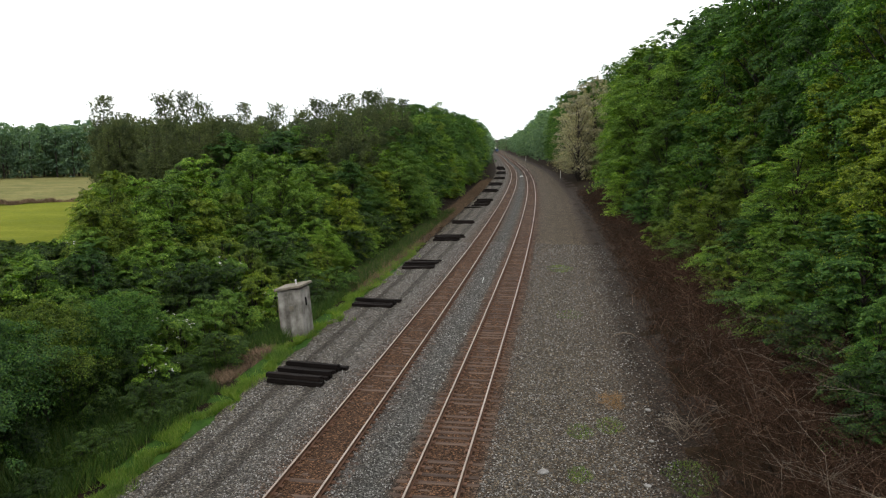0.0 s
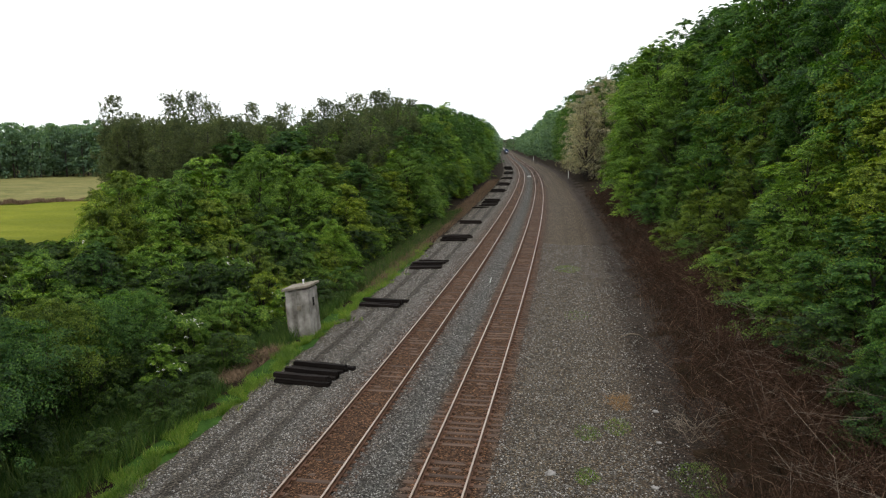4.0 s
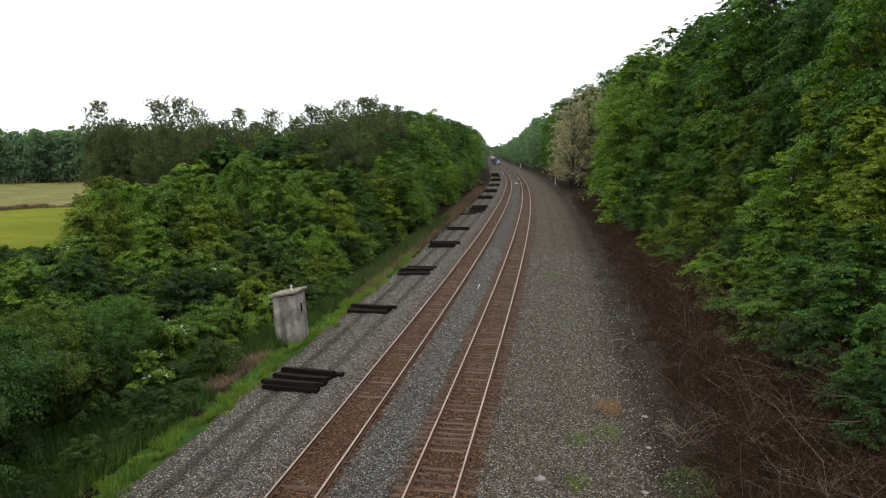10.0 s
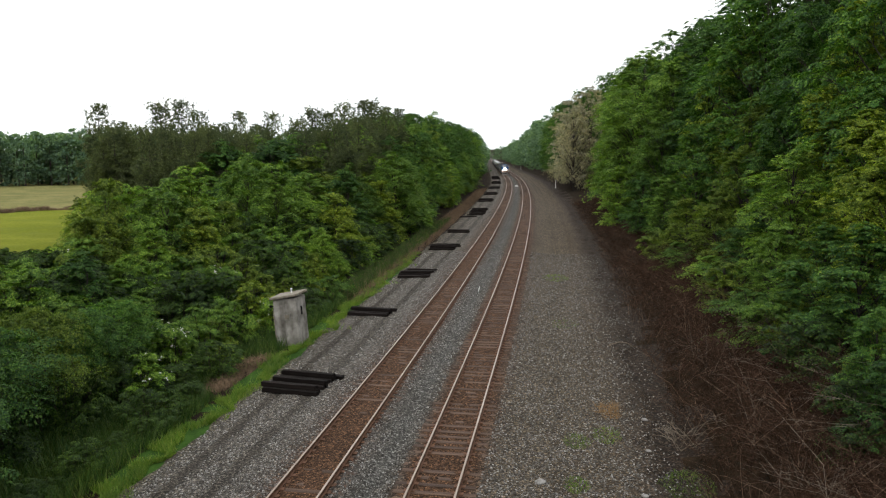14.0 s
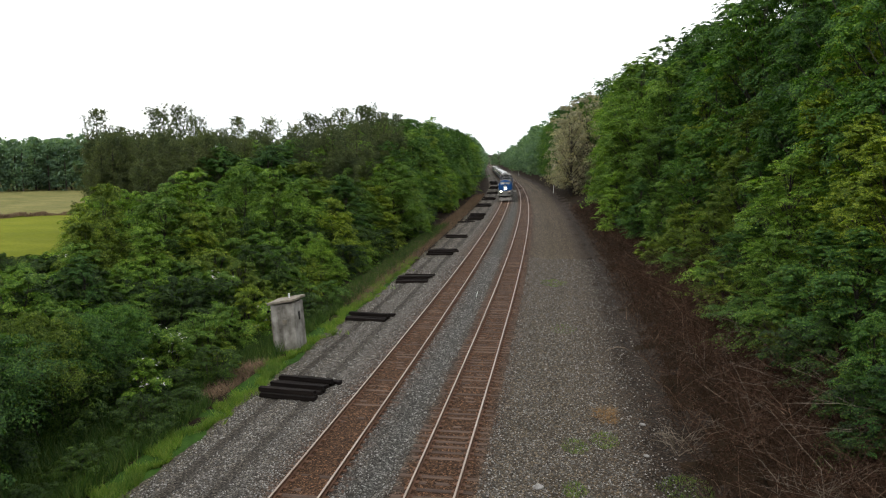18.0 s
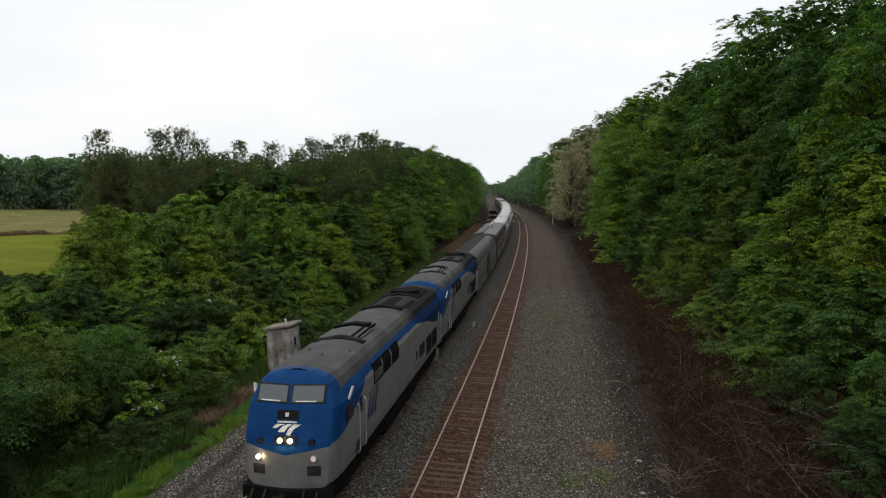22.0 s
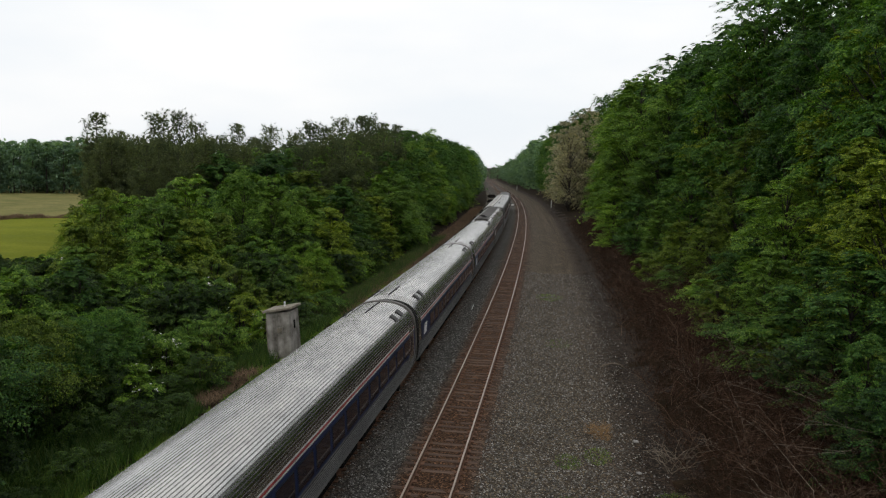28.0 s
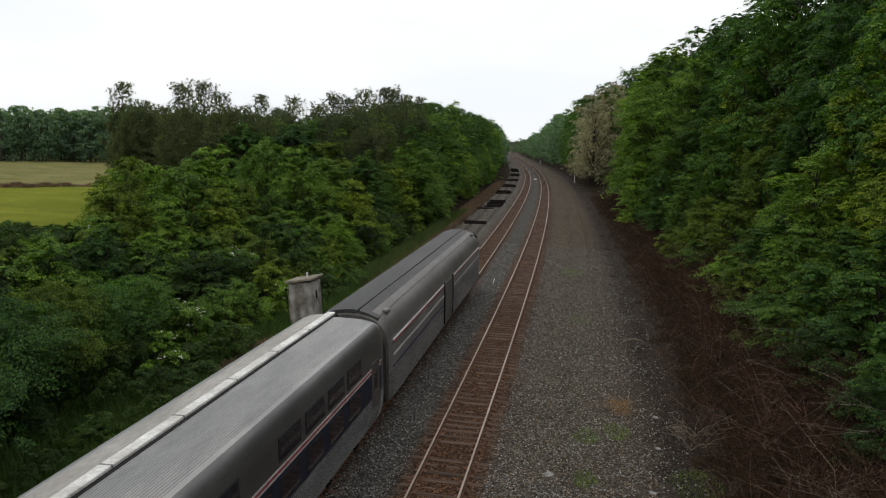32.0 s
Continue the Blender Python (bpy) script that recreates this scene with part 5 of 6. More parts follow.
M["screen"].node_tree.nodes["Principled BSDF"].inputs["Base Color"].default_value = (0.1, 0.118, 0.122, 1)
M["rubber"] = mixed("black_rubber", (0.01, 0.01, 0.01), (0.03, 0.03, 0.03), 5, 40, 0.8)
M["chrome"] = mixed("grab_iron", (0.5, 0.5, 0.5), (0.75, 0.75, 0.73), 5, 40, 0.35, 0.7)
m, nt, b = shader("lit_lamp", 0.3)
b.inputs["Emission Color"].default_value, b.inputs["Emission Strength"].default_value = (1.0, 0.72, 0.42, 1), 700.0
M["lamp"] = m
m, nt, b = shader("dim_lamp", 0.3)
b.inputs["Emission Color"].default_value, b.inputs["Emission Strength"].default_value = (1.0, 0.5, 0.25, 1), 0.35
M["dim"] = m


def smooth_profile(points, step):
    """Even points along a half profile, from the sill over the side to the middle of the roof, with outward normals."""
    p = np.array(points, float)
    t = np.arange(len(p))
    fine_t = np.linspace(0, len(p) - 1, 800)
    q = np.empty((800, 2))
    for k, ft in enumerate(fine_t):
        i = min(int(ft), len(p) - 2)
        f = ft - i
        p0, p1, p2, p3 = p[max(i - 1, 0)], p[i], p[i + 1], p[min(i + 2, len(p) - 1)]
        q[k] = 0.5 * (2 * p1 + (p2 - p0) * f + (2 * p0 - 5 * p1 + 4 * p2 - p3) * f * f + (3 * p1 - p0 - 3 * p2 + p3) * f ** 3)
    d = np.concatenate([[0], np.cumsum(np.hypot(*np.diff(q, axis=0).T))])
    n = max(8, int(round(d[-1] / step)))
    dd = np.linspace(0, d[-1], n + 1)
    out = np.stack([np.interp(dd, d, q[:, 0]), np.interp(dd, d, q[:, 1])], -1)
    tan = np.gradient(out, axis=0)
    tan /= np.hypot(*tan.T)[:, None]
    return out, np.stack([tan[:, 1], -tan[:, 0]], -1)


def ribbed(points, ribs, pitch=0.1, rise=0.02):
    """A half profile with flat ribs and narrow grooves where ribs(x, z) says so; also which spans are groove floors."""
    q, nrm = smooth_profile(points, pitch)
    out, floor = [], []
    for i in range(len(q) - 1):
        c0, c1, k = q[i], q[i + 1], nrm[i]
        if ribs(*((c0 + c1) / 2)):
            wide = 0.42 if c0[1] < 1.8 else 0.76
            out += [c0, c0 + (c1 - c0) * 0.08 + k * rise, c0 + (c1 - c0) * wide + k * rise, c0 + (c1 - c0) * (wide + 0.07)]
            floor += [False, False, False, True]
        else:
            out.append(c0)
            floor.append(False)
    out.append(q[-1])
    floor.append(False)
    return np.array(out), floor


def ring(half, y, squeeze=1.0, drop=0.0):
    right = [(x * squeeze, y, z - drop * (z - 1.0) / 3) for x, z in half]
    left = [(-x * squeeze, y, z - drop * (z - 1.0) / 3) for x, z in half[::-1] if x > 1e-4]
    return right + left


def side_strip(half, y0, y1, z0, z1, proud, side, name, mat, parent, label="", back=0.03):
    """A panel that follows the side of the body, a little proud of it."""
    h = np.array(half)
    zs = np.linspace(z0, z1, 4)
    low = h[: int(np.argmax(h[:, 1]))]
    xs = np.interp(zs, low[:, 1], low[:, 0])
    outer = [(side * (x + proud), z) for x, z in zip(xs, zs)]
    inner = [(side * (x - back), z) for x, z in zip(xs[::-1], zs[::-1])]
    loop = outer + inner
    if side < 0:
        loop = loop[::-1]
    v, f = loft([[(x, y, z) for x, z in loop] for y in (y0, y1)])
    return part(name, mesh_from(name, v, f, mat), None, parent, label)


def truck(y, parent, wheel_r=0.46, base=2.6):
    bm = bmesh.new()
    for x in (-1.05, 1.05):
        box(bm, (x - 0.09, -base / 2 - 0.4, 0.36), (x + 0.09, base / 2 + 0.4, 0.66), 0.03)
        for yy in (-base / 2, base / 2):
            box(bm, (x - 0.15, yy - 0.18, 0.3), (x + 0.15, yy + 0.18, 0.62), 0.03)
    box(bm, (-1.1, -0.25, 0.45), (1.1, 0.25, 0.85), 0.03)
    t = part("truck", bm, M["black"], parent, "black steel truck frame")
    t.matrix_basis = pose(0, y, 0)
    for yy in (-base / 2, base / 2):
        for x in (-GAUGE, GAUGE):
            bm = bmesh.new()
            rod(bm, (x - 0.065, yy, wheel_r + 0.001), (x + 0.065, yy, wheel_r + 0.001), wheel_r, wheel_r, 24)
            part("wheel", bm, M["rail_side"], t)
    return t


AMFLEET = [(1.38, 0.82), (1.52, 1.2), (1.59, 1.8), (1.595, 2.4), (1.55, 2.9), (1.43, 3.34), (1.12, 3.69), (0.6, 3.9), (0.0, 3.96)]
HERITAGE = [(1.48, 0.82), (1.5, 1.3), (1.5, 2.0), (1.5, 2.7), (1.46, 3.15), (1.28, 3.6), (0.95, 3.9), (0.5, 4.04), (0.0, 4.09)]
VIEWLINER = [(1.46, 0.82), (1.55, 1.3), (1.56, 2.2), (1.56, 3.1), (1.54, 3.62), (1.4, 3.95), (1.12, 4.1), (0.6, 4.17), (0.0, 4.19)]


def coach(kind, label, sooty=False):
    L = 25.0
    skin = M["sooty"] if sooty else {"bag": M["dull"], "view": M["view_steel"]}.get(kind, M["steel"])
    t = thing("passenger_car", label, "train car", "cars of the train")
    pts = {"am": AMFLEET, "view": VIEWLINER}.get(kind, HERITAGE)
    rib = {"am": lambda x, z: z < 1.72 or z > 2.95, "view": lambda x, z: z < 1.75 or (z > 4.0 and x < 1.2),
           "bag": lambda x, z: z < 3.1 or (sooty and x > 0.05), "diner": lambda x, z: (z > 3.0 and x > 0.78) or z < 1.75}[kind]
    half, floor = ribbed(pts, rib, 0.09 if kind == "am" else 0.06, 0.013 if kind == "am" else 0.008)
    rows = [ring(half, -L / 2, 0.97, 0.12), ring(half, -L / 2 + 0.5), ring(half, L / 2 - 0.5), ring(half, L / 2, 0.97, 0.12)]
    v, f = loft(rows)
    n = len(rows[0])
    h = len(half)
    # groove floors are coloured dark as if shaded, the low ones darkest
    groove = [1 if (j < h and floor[j]) or (j >= h and floor[max(2 * h - 3 - j, 0)]) else 0 for j in range(n)]
    groove = [2 if g == 0 and rows[0][j][2] > 3.9 else g for j, g in enumerate(groove)]
    # low side faces get the skirt colour with its painted-in darkening
    groove = [3 if g == 0 and rows[0][j][2] < 1.8 and kind != "bag" else g for j, g in enumerate(groove)]
    groove = [4 if g == 1 and rows[0][j][2] < 1.8 else g for j, g in enumerate(groove)]
    part("body", mesh_from("body", v, f, [skin, M["soot_shade_groove" if sooty else "groove"], (M["dull"] if sooty else M["view_roof"]) if kind == "view" else skin, skin if sooty else M["skirt"], M["soot_shade_groove"]], groove * 3 + [0, 0]), None, t, "ribbed stainless steel body" if kind != "bag" else "dull ribbed steel body")
    # ends
    for sg in (-1, 1):
        v, f = loft([[(x * 0.9, sg * (L / 2 + a), 1.0 + (z - 1.0) * 0.87) for x, _, z in ring(half, 0)[::6]] for a in (-0.05, 0.42)])
        part("diaphragm", mesh_from("diaphragm", v, f if sg > 0 else [q[::-1] for q in f], M["rubber"]), None, t, "black rubber diaphragm")
        bm = bmesh.new()
        box(bm, (-0.14, sg * (L / 2 + 0.25) - 0.4, 0.72), (0.14, sg * (L / 2 + 0.25) + 0.4, 1.0), 0.03)
        part("coupler", bm, M["black"], t)
        truck(sg * 9.1, t)
    # underfloor boxes
    rr = random.Random(kind)
    for y in np.arange(-5.8, 6.0, 2.4):
        part("underfloor_box", one_box((-1.25, y, 0.42), (1.25, y + rr.uniform(1.4, 2.1), 0.86), 0.03), M["black"], t)
    zb0, zb1 = {"am": (1.78, 2.72), "view": (1.82, 2.62), "diner": (1.85, 2.75), "bag": (2.0, 2.12)}[kind]
    for side in (-1, 1):
        if kind != "bag":
            side_strip(half, -L / 2 + 0.45, L / 2 - 0.45, zb0, zb1, 0.012, side, "window_band", M["blue"] if kind == "am" else M["navy"], t, "dark blue window band")
            white, red = (M["grimy_white"], M["grimy_red"]) if sooty else (M["dull_white"], M["red"])
            for z0, z1, mm, what in ((0.03, 0.065, white, "white"), (0.085, 0.135, red, "red"), (0.155, 0.19, white, "white")):
                side_strip(half, -L / 2 + 0.45, L / 2 - 0.45, zb1 + z0, zb1 + z1, 0.014, side, "stripe", mm, t, "thin %s stripe" % what)
        else:
            for z0, mm in ((1.95, M["navy"] if sooty else M["blue"]), (2.38, M["grimy_white"] if sooty else M["dull_white"]), (2.85, M["grimy_red"] if sooty else M["red"]), (2.93, M["grimy_white"] if sooty else M["white"])):
                for y0, y1 in ((-L / 2 + 0.5, -1.5), (1.5, L / 2 - 0.5)):
                    side_strip(half, y0, y1, z0, z0 + 0.07, 0.018, side, "stripe", mm, t)
        if kind == "am":
            ys = [-9.6 + 1.48 * i for i in range(14)]
            wins = [(y, y + 1.2, 1.92, 2.58) for y in ys]
        elif kind == "view":
            ys = [-9.8 + 1.66 * i for i in range(12)]
            wins = [(y, y + 1.15, 1.95, 2.5) for y in ys] + [(y, y + 1.25, 2.98, 3.45) for y in ys if not 1.0 < y < 2.2]
        elif kind == "diner":
            wins = [(-9.5 + 2.2 * i, -8.1 + 2.2 * i, 1.98, 2.6) for i in range(9)]
        else:
            wins = []
        for y0, y1, z0, z1 in wins:
            wf = side_strip(half, y0 - 0.05, y1 + 0.05, z0 - 0.05, z1 + 0.05, 0.018, side, "window", M["navy" if kind == "am" else "rubber"], t)
            side_strip(half, y0, y1, z0, z1, 0.024, side, "pane", M["glass"], wf, "dark tinted pane")
            if kind == "diner" and y0 > 1:
                side_strip(half, y1 + 0.25, y1 + 0.6, z1 - 0.02, z1 + 0.1, 0.024, side, "vent", M["white"], t)
        for yd in {"bag": (-0.2,), "am": (L / 2 - 1.15,)}.get(kind, (-L / 2 + 1.15, L / 2 - 1.15)):
            wd = 0.45 if kind != "bag" else 1.25
            d = side_strip(half, yd - wd, yd + wd, 0.95, 2.95, 0.017, side, "door", skin, t, "sliding door")
            if kind != "bag":
                side_strip(half, yd - 0.2, yd + 0.2, 1.9, 2.6, 0.026, side, "door_window", M["glass"], d)
            else:
                for yy in (yd - wd - 0.04, yd + wd - 0.04):
                    side_strip(half, yy, yy + 0.1, 0.95, 3.05, 0.06, side, "door_post", M["black"], t)
        # emblem of three swept bars on the band
        if kind in ("am", "view", "diner"):
            low = np.array(half[: int(np.argmax(np.array(half)[:, 1]))])
            for k in range(3):
                y = -L / 2 + (1.0 if kind == "am" else 1.75) + 0.3 * k
                rows_ = []
                for g in (0.0, 0.35, 0.7, 1.0):
                    z = zb0 + 0.16 + 0.5 * g
                    xx = float(np.interp(z, low[:, 1], low[:, 0])) + 0.022
                    ya, w = y + 0.34 * g ** 1.7 - 0.05 * k * g, 0.2 - 0.08 * g
                    rows_.append([(side * xx, ya, z), (side * xx, ya + w, z), (side * (xx - 0.03), ya + w, z), (side * (xx - 0.03), ya, z)])
                v, f = loft(rows_)
                part("emblem", mesh_from("emblem", v, f if side > 0 else [q[::-1] for q in f], M["grimy_white"] if sooty else M["white"]), None, t, "white swept emblem")
    # roofs
    if kind == "am":
        for sg in (-1, 1):
            for x, ln in ((-0.02, 2.6), (-0.72, 3.4)):
                ya, yb = sorted((sg * (L / 2 - 0.5), sg * (L / 2 - 0.5 - ln)))
                top = float(np.interp(-x, [0, 0.6, 1.12], [3.96, 3.9, 3.69]))
                part("roof_seam", one_box((x - 0.03, ya, top - 0.02), (x + 0.03, yb, top + 0.035)), M["dark_roof"], t, "dark conduit on the roof")
            for side in (-1, 1):
                for y in (1.6, 2.7):
                    yy = sg * (L / 2 - y)
                    loop = [(0.97, 3.76), (1.24, 3.54), (1.29, 3.62), (1.01, 3.85)]
                    v, f = loft([[(side * x, yy + e, z) for x, z in (loop if side > 0 else loop[::-1])] for e in (-0.2, 0.2)])
                    part("roof_vent", mesh_from("roof_vent", v, f, M["sheet"]), None, t, "small flat dark roof vent")
        bm = bmesh.new()
        v, f = loft([[(x * 1.006, y, z * 1.004 + (0.006 if z > 3 else 0)) for x, _, z in ring(half, 0)] for y in (L / 2 - 0.22, L / 2 - 0.02)])
        part("end_hoop", mesh_from("end_hoop", v, f, M["dull"]), None, t, "dark hoop at the end of the roof")
    if kind == "view":
        v, f = loft([[(-1.3, y, 4.02), (-1.0, y, 4.14), (-0.42, y, 4.205), (-0.42, y, 4.1), (-1.3, y, 3.9)] for y in (-L / 2 + 0.1, L / 2 - 0.1)])
        part("roof_panel", mesh_from("roof_panel", v, [q[::-1] for q in f], M["sheet"] if sooty else M["pale_roof"]), None, t, "smooth grey roof panel")
        part("roof_ridge", one_box((-0.42, -L / 2 + 0.05, 4.12), (-0.16, L / 2 - 0.05, 4.27), 0.015), M["sheet"] if sooty else M["seam"], t, "worn raised roof seam")
        if sooty:
            part("seam_patch", one_box((-0.4, L / 2 - 9.5, 4.26), (-0.22, L / 2 - 0.3, 4.276)), M["seam"], t, "patch of worn white sealant")
        part("roof_gutter", one_box((-0.16, -L / 2 + 0.05, 4.12), (-0.06, L / 2 - 0.05, 4.205)), M["dark_roof"], t, "dark strip beside the seam")
        bm = bmesh.new()
        rod(bm, (0.45, -3.0, 4.15), (0.45, -3.0, 4.3), 0.05)
        box(bm, (0.38, -3.08, 4.3), (0.52, -2.92, 4.36), 0.02)
        part("roof_pipe", bm, M["black"], t, "small black roof pipe")
        for y in np.arange(-10, 10.5, 2.5):
            part("ridge_joint", one_box((-0.425, y - 0.02, 4.2), (-0.155, y + 0.02, 4.278)), M["grey_roof"], t)
    if kind == "bag":
        v, f = loft([[(-0.97, y, 3.935), (-0.5, y, 4.085), (0, y, 4.135), (0.3, y, 4.12), (0.3, y, 4.0), (-0.97, y, 3.8)] for y in (-L / 2 + 0.1, L / 2 - 0.1)])
        part("roof_panel", mesh_from("roof_panel", v, [q[::-1] for q in f], M["dark_roof"] if sooty else M["sheet"]), None, t, "dark roof sheet")
        if sooty:
            part("roof_gutter", one_box((0.3, -L / 2 + 0.1, 4.05), (0.37, L / 2 - 0.1, 4.14)), M["rubber"], t, "dark strip along the roof")
            part("roof_gutter", one_box((-1.02, -L / 2 + 0.1, 3.86), (-0.95, L / 2 - 0.1, 3.95)), M["rubber"], t, "dark strip along the roof")
            for yy in (-L / 2 + 1.4, L / 2 - 1.4, L / 2 - 3.0, L / 2 - 4.6):
                v, f = loft([[(1.1, y, 3.86), (1.33, y, 3.62), (1.27, y, 3.5), (1.0, y, 3.75)] for y in (yy - 0.24, yy + 0.24)])
                part("roof_vent", mesh_from("roof_vent", v, f, M["dark_roof"]), None, t, "square dark roof vent")
        else:
            v, f = loft([[(0.36, y, 4.085), (0.7, y, 4.0), (1.05, y, 3.845), (1.05, y, 3.7), (0.36, y, 3.9)] for y in (-L / 2 + 0.1, L / 2 - 0.1)])
            part("roof_panel", mesh_from("roof_panel", v, f, M["sheet"]), None, t, "dark grey roof sheet")
            for yy in (-L / 2 + 1.2, L / 2 - 1.2):
                part("roof_vent", one_box((0.95, yy - 0.2, 3.78), (1.2, yy + 0.2, 3.95), 0.04), M["dull"], t, "steel roof vent")
    if kind == "diner":
        v, f = loft([[(-0.78, y, 3.985), (-0.4, y, 4.075), (0, y, 4.105), (0.4, y, 4.075), (0.78, y, 3.985), (0.78, y, 3.8), (-0.78, y, 3.8)] for y in (-L / 2 + 0.1, L / 2 - 0.1)])
        part("roof_panel", mesh_from("roof_panel", v, [q[::-1] for q in f], M["tar"]), None, t, "dark tarred roof middle")
        for x in (-0.8, 0.8):
            part("roof_trim", one_box((x - 0.035, -L / 2 + 0.1, 3.95), (x + 0.035, L / 2 - 0.1, 4.03), 0.01), M["steel"], t, "pale roof edging")
        for x, y in ((-0.95, -6.2), (1.0, -3.6), (1.0, -8.2), (1.15, 2.5), (1.2, 9.0)):
            part("roof_vent", one_box((x - 0.22, y - 0.3, 3.8), (x + 0.22, y + 0.3, 3.98), 0.06), M["dull"], t, "low steel roof vent")
        for x, y in ((-0.2, -7.5), (0.15, -9.8)):
            part("roof_hatch", one_box((x - 0.3, y - 0.25, 4.05), (x + 0.3, y + 0.25, 4.2), 0.05), M["dark_roof"], t)
    return t


def livery():
    """Grey body with a blue top band that drops over the nose and the tail; soot on the roof."""
    m, nt, b = shader("locomotive_paint", 0.6, 0.0, 0.06)
    tc, sep = nt.nodes.new("ShaderNodeTexCoord"), nt.nodes.new("ShaderNodeSeparateXYZ")
    nt.links.new(tc.outputs["Object"], sep.inputs["Vector"])

    def calc(op, a, c=0.0, d=None):
        n = nt.nodes.new("ShaderNodeMath")
        n.operation = op
        for i, v in enumerate((a, c) if d is None else (a, c, d)):
            if isinstance(v, (int, float)):
                n.inputs[i].default_value = v
            else:
                nt.links.new(v, n.inputs[i])
        return n.outputs[0]

    x, y, z = calc("ABSOLUTE", sep.outputs["X"]), sep.outputs["Y"], sep.outputs["Z"]
    place = nt.nodes.new("ShaderNodeMapRange")
    place.inputs["From Min"].default_value, place.inputs["From Max"].default_value = -10.6, 10.6
    nt.links.new(y, place.inputs["Value"])
    edge = ramp(nt, place.outputs["Result"], [(0.0, (2.4 / 5,) * 3), (0.05, (2.5 / 5,) * 3), (0.1, (2.76 / 5,) * 3), (0.15, (3.1 / 5,) * 3), (0.19, (3.55 / 5,) * 3), (0.3, (3.63 / 5,) * 3), (0.64, (3.6 / 5,) * 3), (0.76, (3.28 / 5,) * 3), (0.86, (2.82 / 5,) * 3), (0.96, (2.62 / 5,) * 3)])
    rgb = nt.nodes.new("ShaderNodeRGBToBW")
    nt.links.new(edge, rgb.inputs["Color"])
    bound = calc("MULTIPLY", rgb.outputs["Val"], 5.0)
    front = calc("LESS_THAN", y, -10.1)
    vee = calc("ADD", calc("MULTIPLY", x, 0.2), 2.12)
    bound = calc("ADD", calc("MULTIPLY", bound, calc("SUBTRACT", 1.0, front)), calc("MULTIPLY", vee, front))
    blue = calc("GREATER_THAN", z, bound)
    roof = calc("MULTIPLY", calc("LESS_THAN", x, 1.34), calc("GREATER_THAN", y, -8.9))
    roof = calc("MULTIPLY", roof, calc("GREATER_THAN", z, 3.78))
    grey, f = grain(nt, 0.7, [(0.3, (0.14, 0.14, 0.136)), (0.7, (0.2, 0.2, 0.195))], detail=6)
    blues, _ = grain(nt, 0.9, [(0.3, (0.005, 0.039, 0.135)), (0.7, (0.009, 0.058, 0.19))], detail=4)
    tops, _ = grain(nt, 0.8, [(0.3, (0.045, 0.045, 0.046)), (0.7, (0.085, 0.084, 0.083))], detail=6)
    soot = nt.nodes.new("ShaderNodeMapRange")
    soot.inputs["From Min"].default_value, soot.inputs["From Max"].default_value = 1.8, 3.4
    nt.links.new(y, soot.inputs["Value"])
    blues = blend(nt, blues, (0.002, 0.02, 0.075), soot.outputs["Result"])
    tops = blend(nt, tops, (0.007, 0.007, 0.0072), soot.outputs["Result"])
    grime, _ = grain(nt, 2.0, [(0.3, (0.76, 0.74, 0.71)), (0.7, (1.05, 1.05, 1.05))], detail=6, squeeze=(1, 1, 0.3))
    c = blend(nt, grey, blues, blue)
    c = blend(nt, c, tops, roof)
    nt.links.new(blend(nt, c, grime, 0.7, "MULTIPLY"), b.inputs["Base Color"])
    return m


M["livery"] = livery()
LOCO = np.array([(1.3, 1.1), (1.46, 1.25), (1.52, 1.6), (1.53, 2.0), (1.53, 2.25), (1.53, 2.5), (1.53, 2.75), (1.53, 3.0), (1.53, 3.45), (1.42, 3.72), (1.22, 4.1), (1.05, 4.28), (0.6, 4.42), (0.0, 4.48)])


def nose_y(z):
    return float(np.interp(z, [0, 2.2, 2.6, 3.6, 4.12, 4.48, 4.6], [0, 0, 0.06, 0.46, 0.74, 1.05, 1.2]))


